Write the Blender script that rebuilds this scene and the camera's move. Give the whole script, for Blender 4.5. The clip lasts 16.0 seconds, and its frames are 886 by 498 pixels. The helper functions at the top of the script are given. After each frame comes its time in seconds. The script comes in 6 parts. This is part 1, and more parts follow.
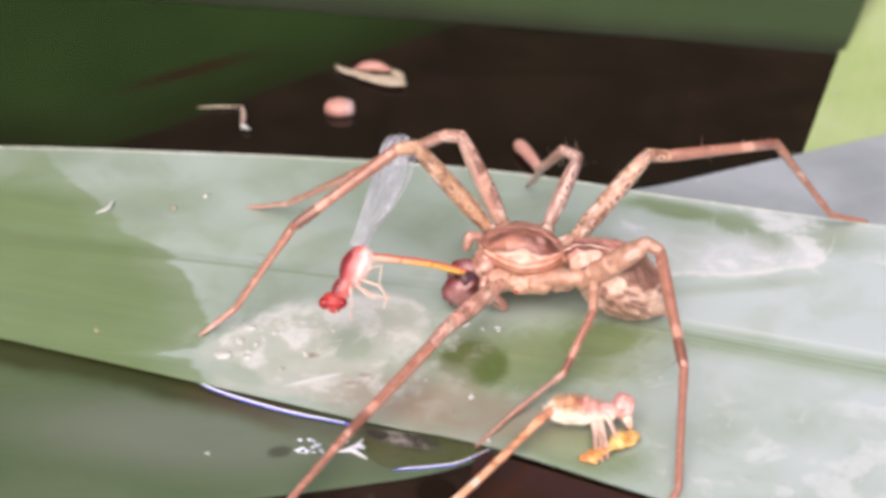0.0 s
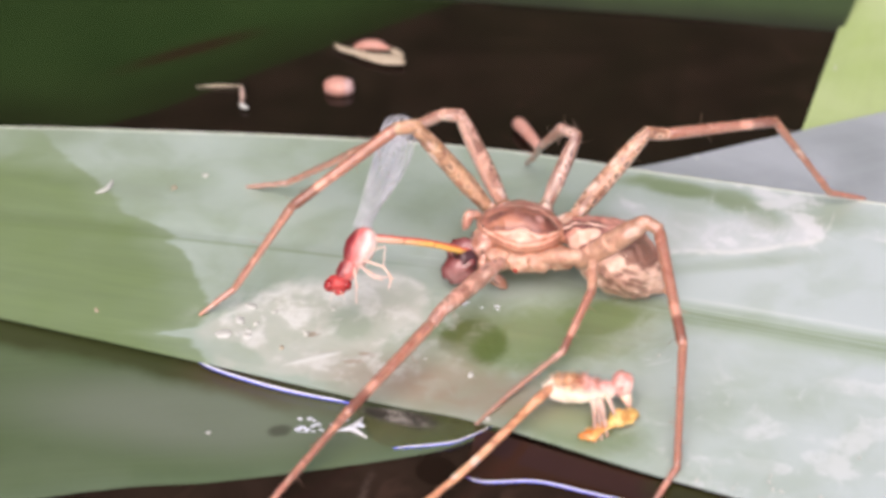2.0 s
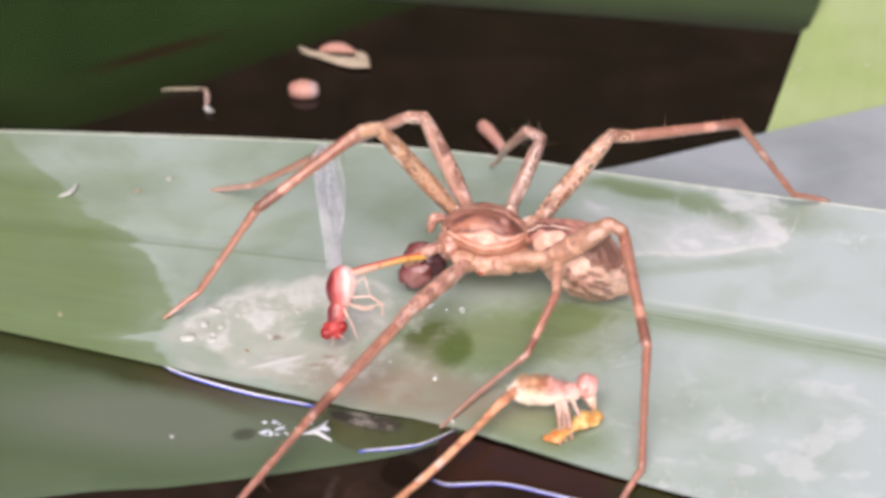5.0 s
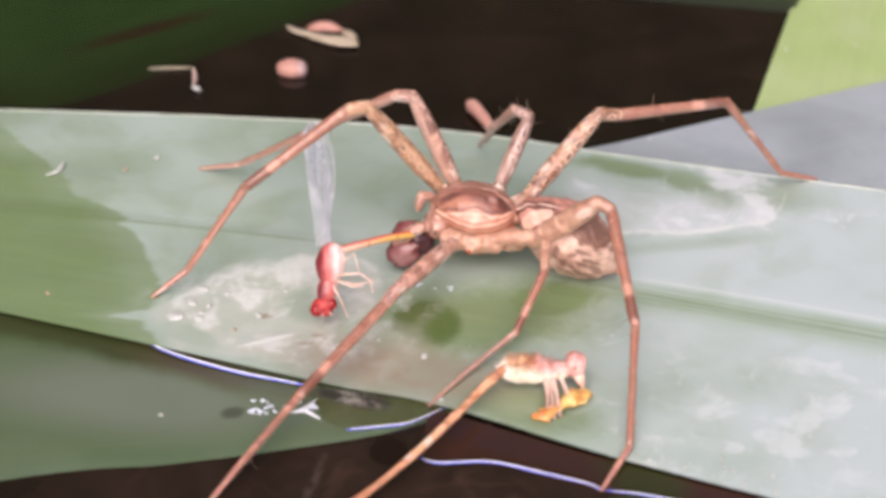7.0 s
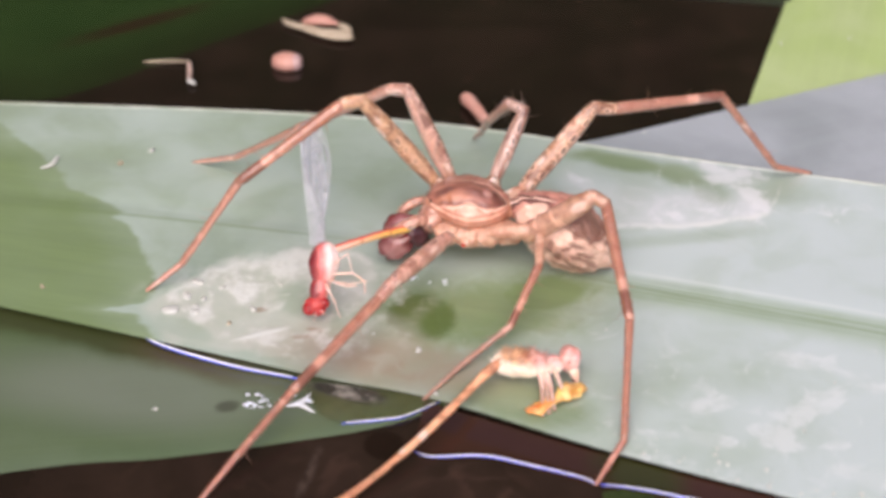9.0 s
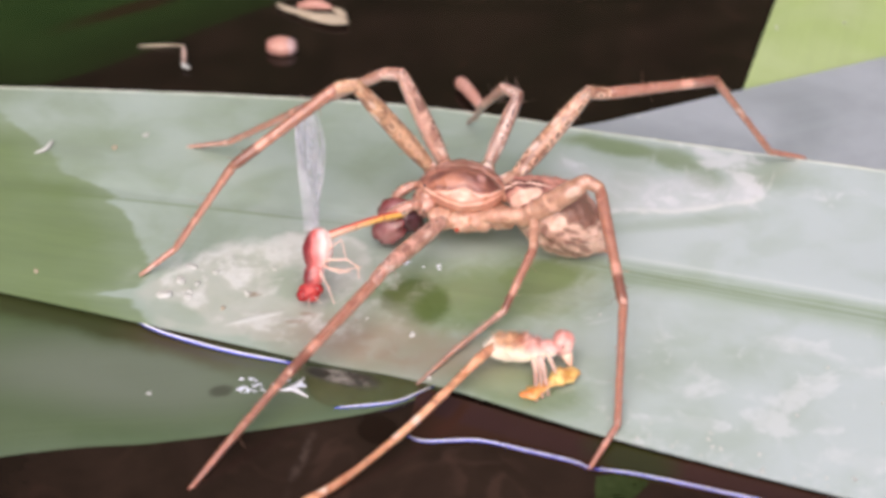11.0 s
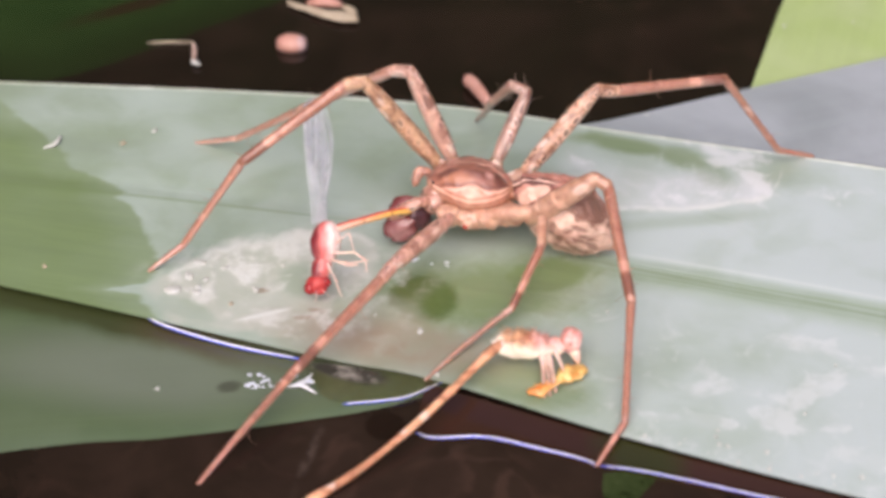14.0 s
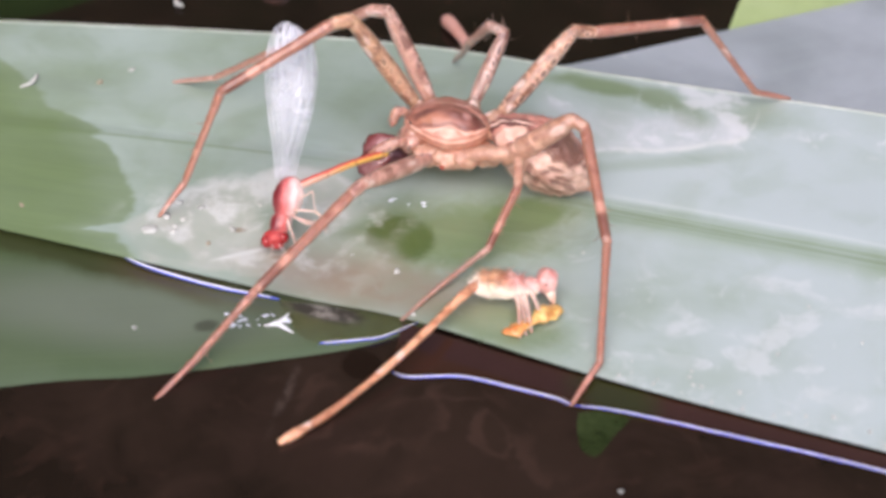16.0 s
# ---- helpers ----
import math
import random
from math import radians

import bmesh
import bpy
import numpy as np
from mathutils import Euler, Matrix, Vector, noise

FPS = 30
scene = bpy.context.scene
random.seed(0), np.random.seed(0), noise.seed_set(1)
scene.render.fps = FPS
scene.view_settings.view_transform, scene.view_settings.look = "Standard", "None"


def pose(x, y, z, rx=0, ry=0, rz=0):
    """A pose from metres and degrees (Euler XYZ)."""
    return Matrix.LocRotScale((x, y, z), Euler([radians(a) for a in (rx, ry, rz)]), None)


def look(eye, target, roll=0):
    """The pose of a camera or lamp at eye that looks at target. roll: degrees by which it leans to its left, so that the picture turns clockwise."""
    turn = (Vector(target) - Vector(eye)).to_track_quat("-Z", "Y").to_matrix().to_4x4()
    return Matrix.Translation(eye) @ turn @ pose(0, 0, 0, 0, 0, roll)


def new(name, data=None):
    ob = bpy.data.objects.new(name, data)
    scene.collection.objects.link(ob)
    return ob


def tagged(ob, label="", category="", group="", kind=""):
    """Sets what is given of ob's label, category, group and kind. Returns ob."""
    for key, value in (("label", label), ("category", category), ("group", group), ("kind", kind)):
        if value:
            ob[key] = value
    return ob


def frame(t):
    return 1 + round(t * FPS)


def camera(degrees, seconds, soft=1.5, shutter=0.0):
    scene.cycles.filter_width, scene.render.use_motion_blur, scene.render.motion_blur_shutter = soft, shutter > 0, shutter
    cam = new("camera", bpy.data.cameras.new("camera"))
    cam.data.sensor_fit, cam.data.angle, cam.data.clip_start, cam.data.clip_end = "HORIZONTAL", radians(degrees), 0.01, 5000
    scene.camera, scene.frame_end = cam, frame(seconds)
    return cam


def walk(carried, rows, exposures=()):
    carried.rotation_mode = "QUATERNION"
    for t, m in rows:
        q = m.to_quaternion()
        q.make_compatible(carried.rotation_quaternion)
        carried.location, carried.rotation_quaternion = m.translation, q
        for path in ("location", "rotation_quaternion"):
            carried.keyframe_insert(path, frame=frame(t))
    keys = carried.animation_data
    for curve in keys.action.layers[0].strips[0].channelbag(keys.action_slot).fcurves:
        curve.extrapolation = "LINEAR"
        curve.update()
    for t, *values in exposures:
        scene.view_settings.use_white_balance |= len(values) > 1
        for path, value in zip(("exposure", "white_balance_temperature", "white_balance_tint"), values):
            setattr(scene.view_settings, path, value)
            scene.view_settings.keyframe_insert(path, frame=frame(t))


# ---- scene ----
# A pond at life size: strap leaves on the water, a spider with a damselfly.
# Helper sizes below are in millimetres; MM turns them into metres.
MM = 0.001

# ---- camera ----
cam = camera(28.0, 16.0, soft=3.8)
cam.data.dof.use_dof, cam.data.dof.focus_distance, cam.data.dof.aperture_fstop = True, 0.164, 32.0
EYE = (0.0, -0.13992, 0.10165)


def aim(tilt, turn, roll, dx, dy, dz):
    return pose(EYE[0] + dx * MM, EYE[1] + dy * MM, EYE[2] + dz * MM, 90 - tilt, 0, turn) @ pose(0, 0, 0, 0, 0, roll)


WALK = [
    # seconds; tilt, turn and roll in degrees; drift of the eye in millimetres
    (0, 34.389, 1.936, -0.788, -0.353, 0.003, -0.377),
    (0.5, 34.613, 1.845, -0.717, -0.401, 0.126, -0.08),
    (1, 34.802, 1.891, -0.899, -0.035, -0.041, -0.016),
    (1.5, 34.875, 1.877, -0.931, -0.185, -0.132, -0.114),
    (2, 35.146, 1.987, -1.007, -0.18, -0.076, -0.054),
    (2.5, 35.161, 1.937, -0.935, -0.101, -0.007, -0.349),
    (3, 35.162, 1.785, -0.858, -0.072, 0.087, -0.117),
    (3.5, 34.939, 1.566, -0.75, -0.022, -0.087, -0.23),
    (4, 34.938, 1.207, -0.679, 0.224, 0.021, -0.135),
    (6.5, 35.551, 0.4, -0.205, 0.264, -0.092, -0.057),
    (7, 35.72, 0.221, -0.17, 0.019, -0.101, -0.211),
    (7.5, 35.869, 0.124, -0.166, 0.196, -0.139, -0.011),
    (8, 35.851, 0.223, -0.198, 0.338, -0.25, -0.005),
    (8.5, 35.772, 0.323, -0.26, 0.325, -0.23, -0.185),
    (9, 36, 0, -0, 0, -0, 0),
    (9.5, 36.177, -0.247, 0.111, 0.123, -0.087, -0.165),
    (12, 36.56, 0.03, 0.044, 0.417, 0.087, 0.018),
    (12.5, 36.245, -0.066, 0.154, 0.31, -0.177, -0.266),
    (13, 36.397, 0.218, 0.023, 0.258, -0.168, 0.07),
    (13.5, 36.533, 0.24, 0.06, 0.152, -0.269, 0.256),
    (14, 36.545, 0.086, 0.201, 0.017, -0.214, -0.024),
    (14.5, 36.558, 0.234, 0.1, 0.367, -0.151, -0.107),
    (14.8, 36.558, 0.234, 0.1, 0.367, -0.151, -0.107),
    (14.9, 37.57, 1.35, 0.09, 0.361, -0.211, -0.013),
    (15, 37.725, 0.953, 0.099, 0.361, -0.211, -0.013),
    (15.5, 38.102, -0.155, 0.606, 0.566, -0.404, 0.109),
    (16, 38.452, -0.755, 0.953, 0.298, -0.607, 0.248),
]
walk(cam, [(t, aim(*q)) for t, *q in WALK], exposures=[(0.0, 0.385, 6700, 19), (3.2, 0.385, 6700, 19), (4.0, 0.29, 6700, 19), (7.0, 0.28, 6680, 19), (14.8, 0.26, 6680, 19), (15.0, 0.26, 6550, 18.5), (16.0, 0.24, 6300, 19)])

# ---- light ----
SUN_HEIGHT, SUN_SIDE = 52.0, 190.0   # degrees above the water; degrees clockwise from straight ahead
world = bpy.data.worlds.new("sky")
scene.world = world
world.use_nodes = True
wn = world.node_tree.nodes
sky = wn.new("ShaderNodeTexSky")
sky.sky_type, sky.sun_disc = "NISHITA", False
sky.sun_elevation, sky.sun_rotation = radians(SUN_HEIGHT), radians(SUN_SIDE)
sky.air_density, sky.dust_density, sky.ozone_density = 1.0, 3.0, 0.6
world.node_tree.links.new(sky.outputs[0], wn["Background"].inputs[0])
wn["Background"].inputs[1].default_value = 0.15
sun = new("sun", bpy.data.lights.new("sun", "SUN"))
sun.data.energy, sun.data.angle, sun.data.color = 2.5, radians(80), (1.0, 0.93, 0.85)
a, b = radians(SUN_HEIGHT), radians(SUN_SIDE)
sun.matrix_world = look((math.sin(b) * math.cos(a), math.cos(b) * math.cos(a), math.sin(a)), (0, 0, 0))


# ---- materials ----
class Mat:
    """A small builder for node materials."""

    def __init__(self, name):
        self.m = bpy.data.materials.new(name)
        self.m.use_nodes = True
        self.t = self.m.node_tree
        self.b = self.t.nodes["Principled BSDF"]
        self.co = self.t.nodes.new("ShaderNodeTexCoord").outputs["Object"]

    def put(self, socket, value):
        if hasattr(value, "links"):
            self.t.links.new(value, socket)
        elif isinstance(value, (tuple, list)) and len(value) == 3 and socket.type == "RGBA":
            socket.default_value = (*value, 1)
        else:
            socket.default_value = value

    def set(self, **kw):
        for k, v in kw.items():
            self.put(self.b.inputs[k.replace("_", " ")], v)
        return self

    def math(self, op, x, y=0.0, z=None, clamp=False):
        n = self.t.nodes.new("ShaderNodeMath")
        n.operation, n.use_clamp = op, clamp
        self.put(n.inputs[0], x), self.put(n.inputs[1], y)
        if z is not None:
            self.put(n.inputs[2], z)
        return n.outputs[0]

    def xyz(self, v=None):
        n = self.t.nodes.new("ShaderNodeSeparateXYZ")
        self.put(n.inputs[0], v or self.co)
        return n.outputs

    def mapped(self, scale=(1, 1, 1), turn=(0, 0, 0), loc=(0, 0, 0), v=None):
        n = self.t.nodes.new("ShaderNodeMapping")
        self.put(n.inputs[0], v or self.co)
        n.inputs["Scale"].default_value = scale
        n.inputs["Rotation"].default_value = [radians(q) for q in turn]
        n.inputs["Location"].default_value = loc
        return n.outputs[0]

    def noise(self, scale, detail=3, rough=0.55, v=None, warp=0.0):
        n = self.t.nodes.new("ShaderNodeTexNoise")
        self.put(n.inputs["Vector"], v or self.co)
        n.inputs["Scale"].default_value, n.inputs["Detail"].default_value = scale, detail
        n.inputs["Roughness"].default_value, n.inputs["Distortion"].default_value = rough, warp
        return n.outputs["Fac"]

    def cells(self, scale, v=None, feature="F1"):
        n = self.t.nodes.new("ShaderNodeTexVoronoi")
        self.put(n.inputs["Vector"], v or self.co)
        n.feature = feature
        n.inputs["Scale"].default_value = scale
        return n.outputs["Distance"]

    def step(self, x, lo, hi, a=0.0, b=1.0):
        n = self.t.nodes.new("ShaderNodeMapRange")
        n.interpolation_type = "SMOOTHSTEP"
        for i, q in enumerate((x, lo, hi, a, b)):
            self.put(n.inputs[i], q)
        return n.outputs[0]

    def mix(self, f, a, b):
        n = self.t.nodes.new("ShaderNodeMix")
        n.data_type = "RGBA"
        self.put(n.inputs[0], f), self.put(n.inputs[6], a), self.put(n.inputs[7], b)
        return n.outputs[2]

    def tint(self, col, by):
        n = self.t.nodes.new("ShaderNodeMix")
        n.data_type, n.blend_type = "RGBA", "MULTIPLY"
        self.put(n.inputs[0], 1.0), self.put(n.inputs[6], col), self.put(n.inputs[7], by)
        return n.outputs[2]

    def spot(self, x, y, rx, ry, turn=0.0, wobble=None, soft=0.35):
        """1 inside an oval stain at (x, y) in millimetres, with a ragged edge."""
        v = self.mapped((1 / (rx * MM), 1 / (ry * MM), 0), loc=(0, 0, 0), v=self.mapped(turn=(0, 0, -turn), v=self.mapped(loc=(-x * MM, -y * MM, 0))))
        n = self.t.nodes.new("ShaderNodeVectorMath")
        n.operation = "LENGTH"
        self.put(n.inputs[0], v)
        d = n.outputs["Value"]
        if wobble is not None:
            d = self.math("ADD", d, wobble)
        return self.step(d, 1.0 + soft, 1.0 - soft)

    def oval(self, a, b, ca, cb, ra, rb, turn=0.0, wobble=None, soft=0.3):
        """1 inside an oval in the plane of the sockets a and b; centre and radii in millimetres."""
        c, n = math.cos(radians(turn)), math.sin(radians(turn))
        a, b = self.math("SUBTRACT", a, ca * MM), self.math("SUBTRACT", b, cb * MM)
        u = self.math("MULTIPLY_ADD", a, c / (ra * MM), self.math("MULTIPLY", b, n / (ra * MM)))
        w = self.math("MULTIPLY_ADD", a, -n / (rb * MM), self.math("MULTIPLY", b, c / (rb * MM)))
        d = self.math("SQRT", self.math("MULTIPLY_ADD", u, u, self.math("MULTIPLY", w, w)))
        if wobble is not None:
            d = self.math("ADD", d, wobble)
        return self.step(d, 1.0 + soft, 1.0 - soft)

    def course(self, q, pts, lo, hi):
        """A line through pts (q, value), in millimetres, as a function of q; lo and hi bound the values."""
        a, b = pts[0][0], pts[-1][0]
        n = self.t.nodes.new("ShaderNodeValToRGB")
        self.put(n.inputs[0], self.math("DIVIDE", self.math("SUBTRACT", q, a * MM), (b - a) * MM))
        el = n.color_ramp.elements
        while len(el) < len(pts):
            el.new(0.5)
        for e, (p, v) in zip(el, pts):
            e.position = (p - a) / (b - a)
        for e, (p, v) in zip(el, pts):
            g = (v - lo) / (hi - lo)
            e.color = (g, g, g, 1)
        sep = self.t.nodes.new("ShaderNodeSeparateColor")
        self.put(sep.inputs[0], n.outputs[0])
        return self.math("MULTIPLY_ADD", sep.outputs[0], (hi - lo) * MM, lo * MM)

    def bump(self, height, strength, mm):
        n = self.t.nodes.new("ShaderNodeBump")
        n.inputs["Strength"].default_value, n.inputs["Distance"].default_value = strength, mm * MM
        self.put(n.inputs["Height"], height)
        self.put(self.b.inputs["Normal"], n.outputs[0])
        return self

    def rand(self):
        return self.t.nodes.new("ShaderNodeObjectInfo").outputs["Random"]


def leaf_material(name, turn, green, pale, gloss, wax, film=None, dirt_shade=None):
    """Strap leaf: parallel veins along the blade, which runs at turn degrees, and a waxy bloom."""
    k = Mat(name)
    v = k.mapped((120, 2600, 500), v=k.mapped(turn=(0, 0, -turn)))
    veins = k.noise(1.0, 4, 0.6, v)
    broad = k.noise(1.0, 2, 0.5, k.mapped((25, 330, 100), v=k.mapped(turn=(0, 0, -turn))))
    grain = k.noise(4200, 3, 0.6)
    cloud = k.noise(75, 4, 0.55, warp=0.4)
    col = k.mix(k.step(k.math("MULTIPLY_ADD", veins, 0.5, k.math("MULTIPLY", broad, 0.5)), 0.3, 0.72), [c * 0.88 for c in green], [c * 1.12 for c in green])
    bloom = k.math("MULTIPLY", k.step(cloud, 0.25, 0.75, 0.35, 1.0), wax, clamp=True)
    h = k.math("MULTIPLY_ADD", veins, 0.7, k.math("MULTIPLY", grain, 0.3))
    if film:
        bloom, wet, layers, relief = film(k, cloud)
        col = k.mix(bloom, col, pale)
        for mask, tone in layers:
            col = k.mix(mask, col, tone)
        h = k.math("MULTIPLY_ADD", relief, 1.6, h)
        k.set(Coat_Weight=wet, Coat_Roughness=k.math("MULTIPLY_ADD", cloud, 0.12, 0.10), Coat_IOR=1.4)
    else:
        col = k.mix(bloom, col, pale)
    if dirt_shade:
        col = dirt_shade(k, col, cloud)
    k.set(Base_Color=col, Roughness=k.math("MULTIPLY_ADD", grain, 0.12, gloss), Specular_IOR_Level=0.5)
    return k.bump(h, 0.35, 0.12).m


def plain(name, c1, c2, scale, rough=0.5, spec=0.5, sss=0.0, lift=0.05, coat=0.0):
    k = Mat(name)
    n = k.noise(scale, 4, 0.6)
    g = k.noise(scale * 6, 2, 0.6)
    k.set(Base_Color=k.mix(k.step(k.math("MULTIPLY_ADD", g, 0.3, k.math("MULTIPLY", n, 0.7)), 0.3, 0.7), c1, c2), Roughness=rough, Specular_IOR_Level=spec)
    if sss:
        k.set(Subsurface_Weight=sss, Subsurface_Radius=(1.0, 0.45, 0.25), Subsurface_Scale=0.0006)
    if coat:
        k.set(Coat_Weight=coat, Coat_Roughness=0.15)
    return k.bump(n, 0.3, lift).m


SHORE = [(-20, -24), (-15, -25.9), (-13.5, -27.4), (-11.4, -28.5), (-10.6, -31.7), (-9.6, -28.2), (-7.6, -27.4), (-4.9, -27.5), (-2.7, -28.9), (-0.4, -29.5), (2.5, -31),
         (3.9, -33.2), (5.2, -32), (6.6, -33.6), (7.4, -36), (8.9, -38.2), (11.5, -38.9), (14.1, -41.4), (17.9, -44.8), (20.7, -47.2), (27, -52)]
POOL_LOW = [(8, 4.5), (13, 2.6), (16.4, 2.0), (20.3, 2.2), (23, 2.0), (25.8, 2.5), (28.7, 3.3), (30.4, 3.6), (32.2, 4.4), (33.4, 6.6), (35, 12)]
POOL_TOP = [(8, 13), (13.6, 11.2), (15.3, 9.6), (18, 7.6), (22.4, 7.0), (25.9, 7.2), (28, 6.2), (32, 6.0), (35, 5)]


def main_film(k, cloud):
    """The large leaf's wet part with whitish sky reflection painted in, its dried film and lumps, brown stain, olive
    mottling and painted dark reflections.
    """
    x, y, z = k.xyz()
    fine = k.noise(420, 4, 0.6, warp=0.6)
    slow = k.noise(150, 3, 0.5, warp=0.5)
    lump = k.noise(330, 3, 0.55, warp=0.3)
    crumb = k.noise(1000, 4, 0.65)
    lace = k.noise(270, 6, 0.64, warp=0.8)
    wob = k.math("MULTIPLY_ADD", fine, 0.8, -0.4)
    big = k.math("MULTIPLY_ADD", slow, 1.1, -0.55)

    def most(*masks):
        out = masks[0]
        for m in masks[1:]:
            out = k.math("MAXIMUM", out, m)
        return out

    def part_of(m, f):
        return k.math("MULTIPLY", m, f)

    # where the water film begins
    yy = k.math("MULTIPLY_ADD", k.math("SUBTRACT", slow, 0.5), 0.0030, y)
    xx = k.math("MULTIPLY_ADD", k.math("SUBTRACT", fine, 0.5), 0.0022, x)
    shore = k.math("SUBTRACT", xx, k.course(yy, SHORE, -55, -20))
    wet = k.step(shore, -0.0004, 0.0009)
    lip = part_of(k.step(shore, -0.0050, 0.0), 0.22)
    far = part_of(k.step(k.math("MULTIPLY_ADD", cloud, 0.012, y), 0.021, 0.030), 0.62)
    wet = most(wet, lip, far)
    # dark reflections of spider and drained damselfly painted as green; then olive mottling
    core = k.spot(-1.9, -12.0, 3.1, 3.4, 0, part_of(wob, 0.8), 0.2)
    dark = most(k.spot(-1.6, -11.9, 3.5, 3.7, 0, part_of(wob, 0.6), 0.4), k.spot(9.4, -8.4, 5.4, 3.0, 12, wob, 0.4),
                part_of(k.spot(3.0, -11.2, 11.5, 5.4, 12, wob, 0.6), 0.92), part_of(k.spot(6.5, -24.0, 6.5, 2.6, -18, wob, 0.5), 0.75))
    olive = most(part_of(k.spot(18.6, 14.0, 5.2, 1.5, -16, big, 0.5), 0.85), part_of(k.spot(24.2, 11.6, 3.0, 2.1, -38, big, 0.5), 0.8), part_of(k.spot(27.0, 8.2, 1.6, 2.4, 25, big, 0.5), 0.6),
                 part_of(k.spot(34.8, 8.6, 3.8, 2.9, -10, big, 0.7), 0.5), part_of(k.spot(23.0, 0.3, 7.0, 1.1, 9, big, 0.6), 0.45), part_of(k.spot(24.0, -20.5, 6.5, 2.6, -16, big, 0.8), 0.3))
    # the furrow of the midrib: green, with fine pale lines and a painted highlight
    rib = k.math("MULTIPLY_ADD", x, -0.2335, k.math("MULTIPLY", k.math("MULTIPLY", x, x), -1.14))
    rib = k.math("SUBTRACT", y, k.math("ADD", rib, -0.00178))
    line = part_of(k.step(k.math("ABSOLUTE", k.math("ADD", rib, 0.0010)), 0.0026, 0.0006), k.step(x, 0.004, 0.018))
    thin = part_of(k.step(k.math("ABSOLUTE", rib), 0.0004, 0.0001), k.step(x, 0.0, -0.02, 0.0, 0.55))
    streak = k.noise(1.0, 3, 0.6, k.mapped((30, 2400, 100), v=k.mapped(turn=(0, 0, 17))))
    line = part_of(line, k.step(streak, 0.35, 0.6, 0.25, 0.8))
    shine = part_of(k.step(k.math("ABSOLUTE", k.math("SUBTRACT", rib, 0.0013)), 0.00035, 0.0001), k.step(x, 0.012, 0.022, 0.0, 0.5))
    # sky reflected in the wet film, painted as a pale bloom, stronger rightwards
    sky_sheen = k.math("MULTIPLY", k.math("MULTIPLY_ADD", wet, 0.60, 0.08), k.step(cloud, 0.2, 0.8, 0.72, 1.15), clamp=True)
    sky_sheen = k.math("ADD", sky_sheen, part_of(k.step(x, 0.006, 0.034), k.step(y, -0.022, -0.006, 0.20, 0.32)), clamp=True)
    sky_sheen = part_of(sky_sheen, k.step(slow, 0.33, 0.64, 0.74, 1.06))
    # a paler patch of sheen painted beside the jaws
    sky_sheen = k.math("ADD", sky_sheen, part_of(k.spot(-6.5, -1.5, 6.5, 4.0, 0, wob, 0.7), 0.22), clamp=True)
    sky_sheen = part_of(sky_sheen, k.math("MULTIPLY_ADD", most(line, thin), -0.8, 1.0))
    sky_sheen = part_of(sky_sheen, k.math("MULTIPLY_ADD", most(dark, olive), -0.95, 1.0))
    # dried film about the prey's head: a smooth beige sheet with a scalloped rim and lumps
    sheet = most(k.spot(-17.0, -9.6, 10.4, 7.0, 28, big, 0.12), k.spot(-20.0, -13.0, 8.2, 4.0, -22, big, 0.12), part_of(k.spot(-8.5, -15.5, 6.0, 4.0, -10, big, 0.4), 0.7))
    gap = most(k.spot(-13.4, -9.2, 1.9, 2.6, 10, wob, 0.3), k.spot(-23.8, -13.5, 3.4, 1.3, -30, wob, 0.3))
    sheet = part_of(sheet, k.math("MULTIPLY_ADD", gap, -0.65, 1.0))
    rim = part_of(k.math("SUBTRACT", k.spot(-17.0, -9.6, 10.6, 7.2, 28, big, 0.1), k.spot(-17.0, -10.2, 9.7, 6.4, 28, big, 0.16), clamp=True), k.step(y, -0.010, -0.005))
    lumps = part_of(k.step(k.math("MULTIPLY_ADD", lace, 0.4, k.math("MULTIPLY", lump, 0.6)), 0.465, 0.585), k.step(crumb, 0.30, 0.55, 0.45, 1.0))
    lumps = part_of(lumps, most(part_of(k.spot(-20.5, -8.4, 7.0, 4.4, 10, big, 0.5), 0.9), part_of(k.spot(-15.5, -4.0, 6.0, 2.6, 14, big, 0.5), 0.8), part_of(k.spot(-13.0, -14.5, 7.0, 3.0, 0, big, 0.6), 0.75), part_of(k.spot(-9.0, -8.6, 6.5, 4.0, 10, big, 0.6), 0.7)))
    lumps = most(lumps, part_of(rim, k.step(fine, 0.38, 0.58, 0.2, 0.9)), part_of(k.spot(-16.5, -14.5, 2.4, 0.34, 21, wob, 0.4), 0.9), part_of(k.spot(-7.6, -8.9, 2.6, 1.6, 30, wob, 0.5), 0.35))
    # brown silt towards the near rim
    stain = part_of(k.spot(-4.3, -18.6, 10.5, 3.4, -14, wob, 0.6), k.step(fine, 0.3, 0.7, 0.5, 0.85))
    for sx, sy, sr, st in ((-12.6, -14.9, 1.3, 0), (-11.5, -13.9, 0.9, -10), (-16.9, -10.9, 0.7, 5)):
        stain = most(stain, part_of(k.spot(sx, sy, sr, 0.34, st, wob, 0.5), 0.8))
    # the pool behind the abdomen: bluish white, sharp at its lower edge, with white swirls
    yp = k.math("MULTIPLY_ADD", k.math("SUBTRACT", fine, 0.5), 0.0012, y)
    above = k.math("SUBTRACT", yp, k.course(x, POOL_LOW, 0, 15))
    below = k.math("SUBTRACT", k.course(x, POOL_TOP, 0, 15), k.math("MULTIPLY_ADD", k.math("SUBTRACT", slow, 0.5), 0.005, yp))
    pool = part_of(part_of(k.step(above, -0.0002, 0.0004), k.step(below, -0.0026, 0.0012)), k.step(x, 0.0345, 0.030))
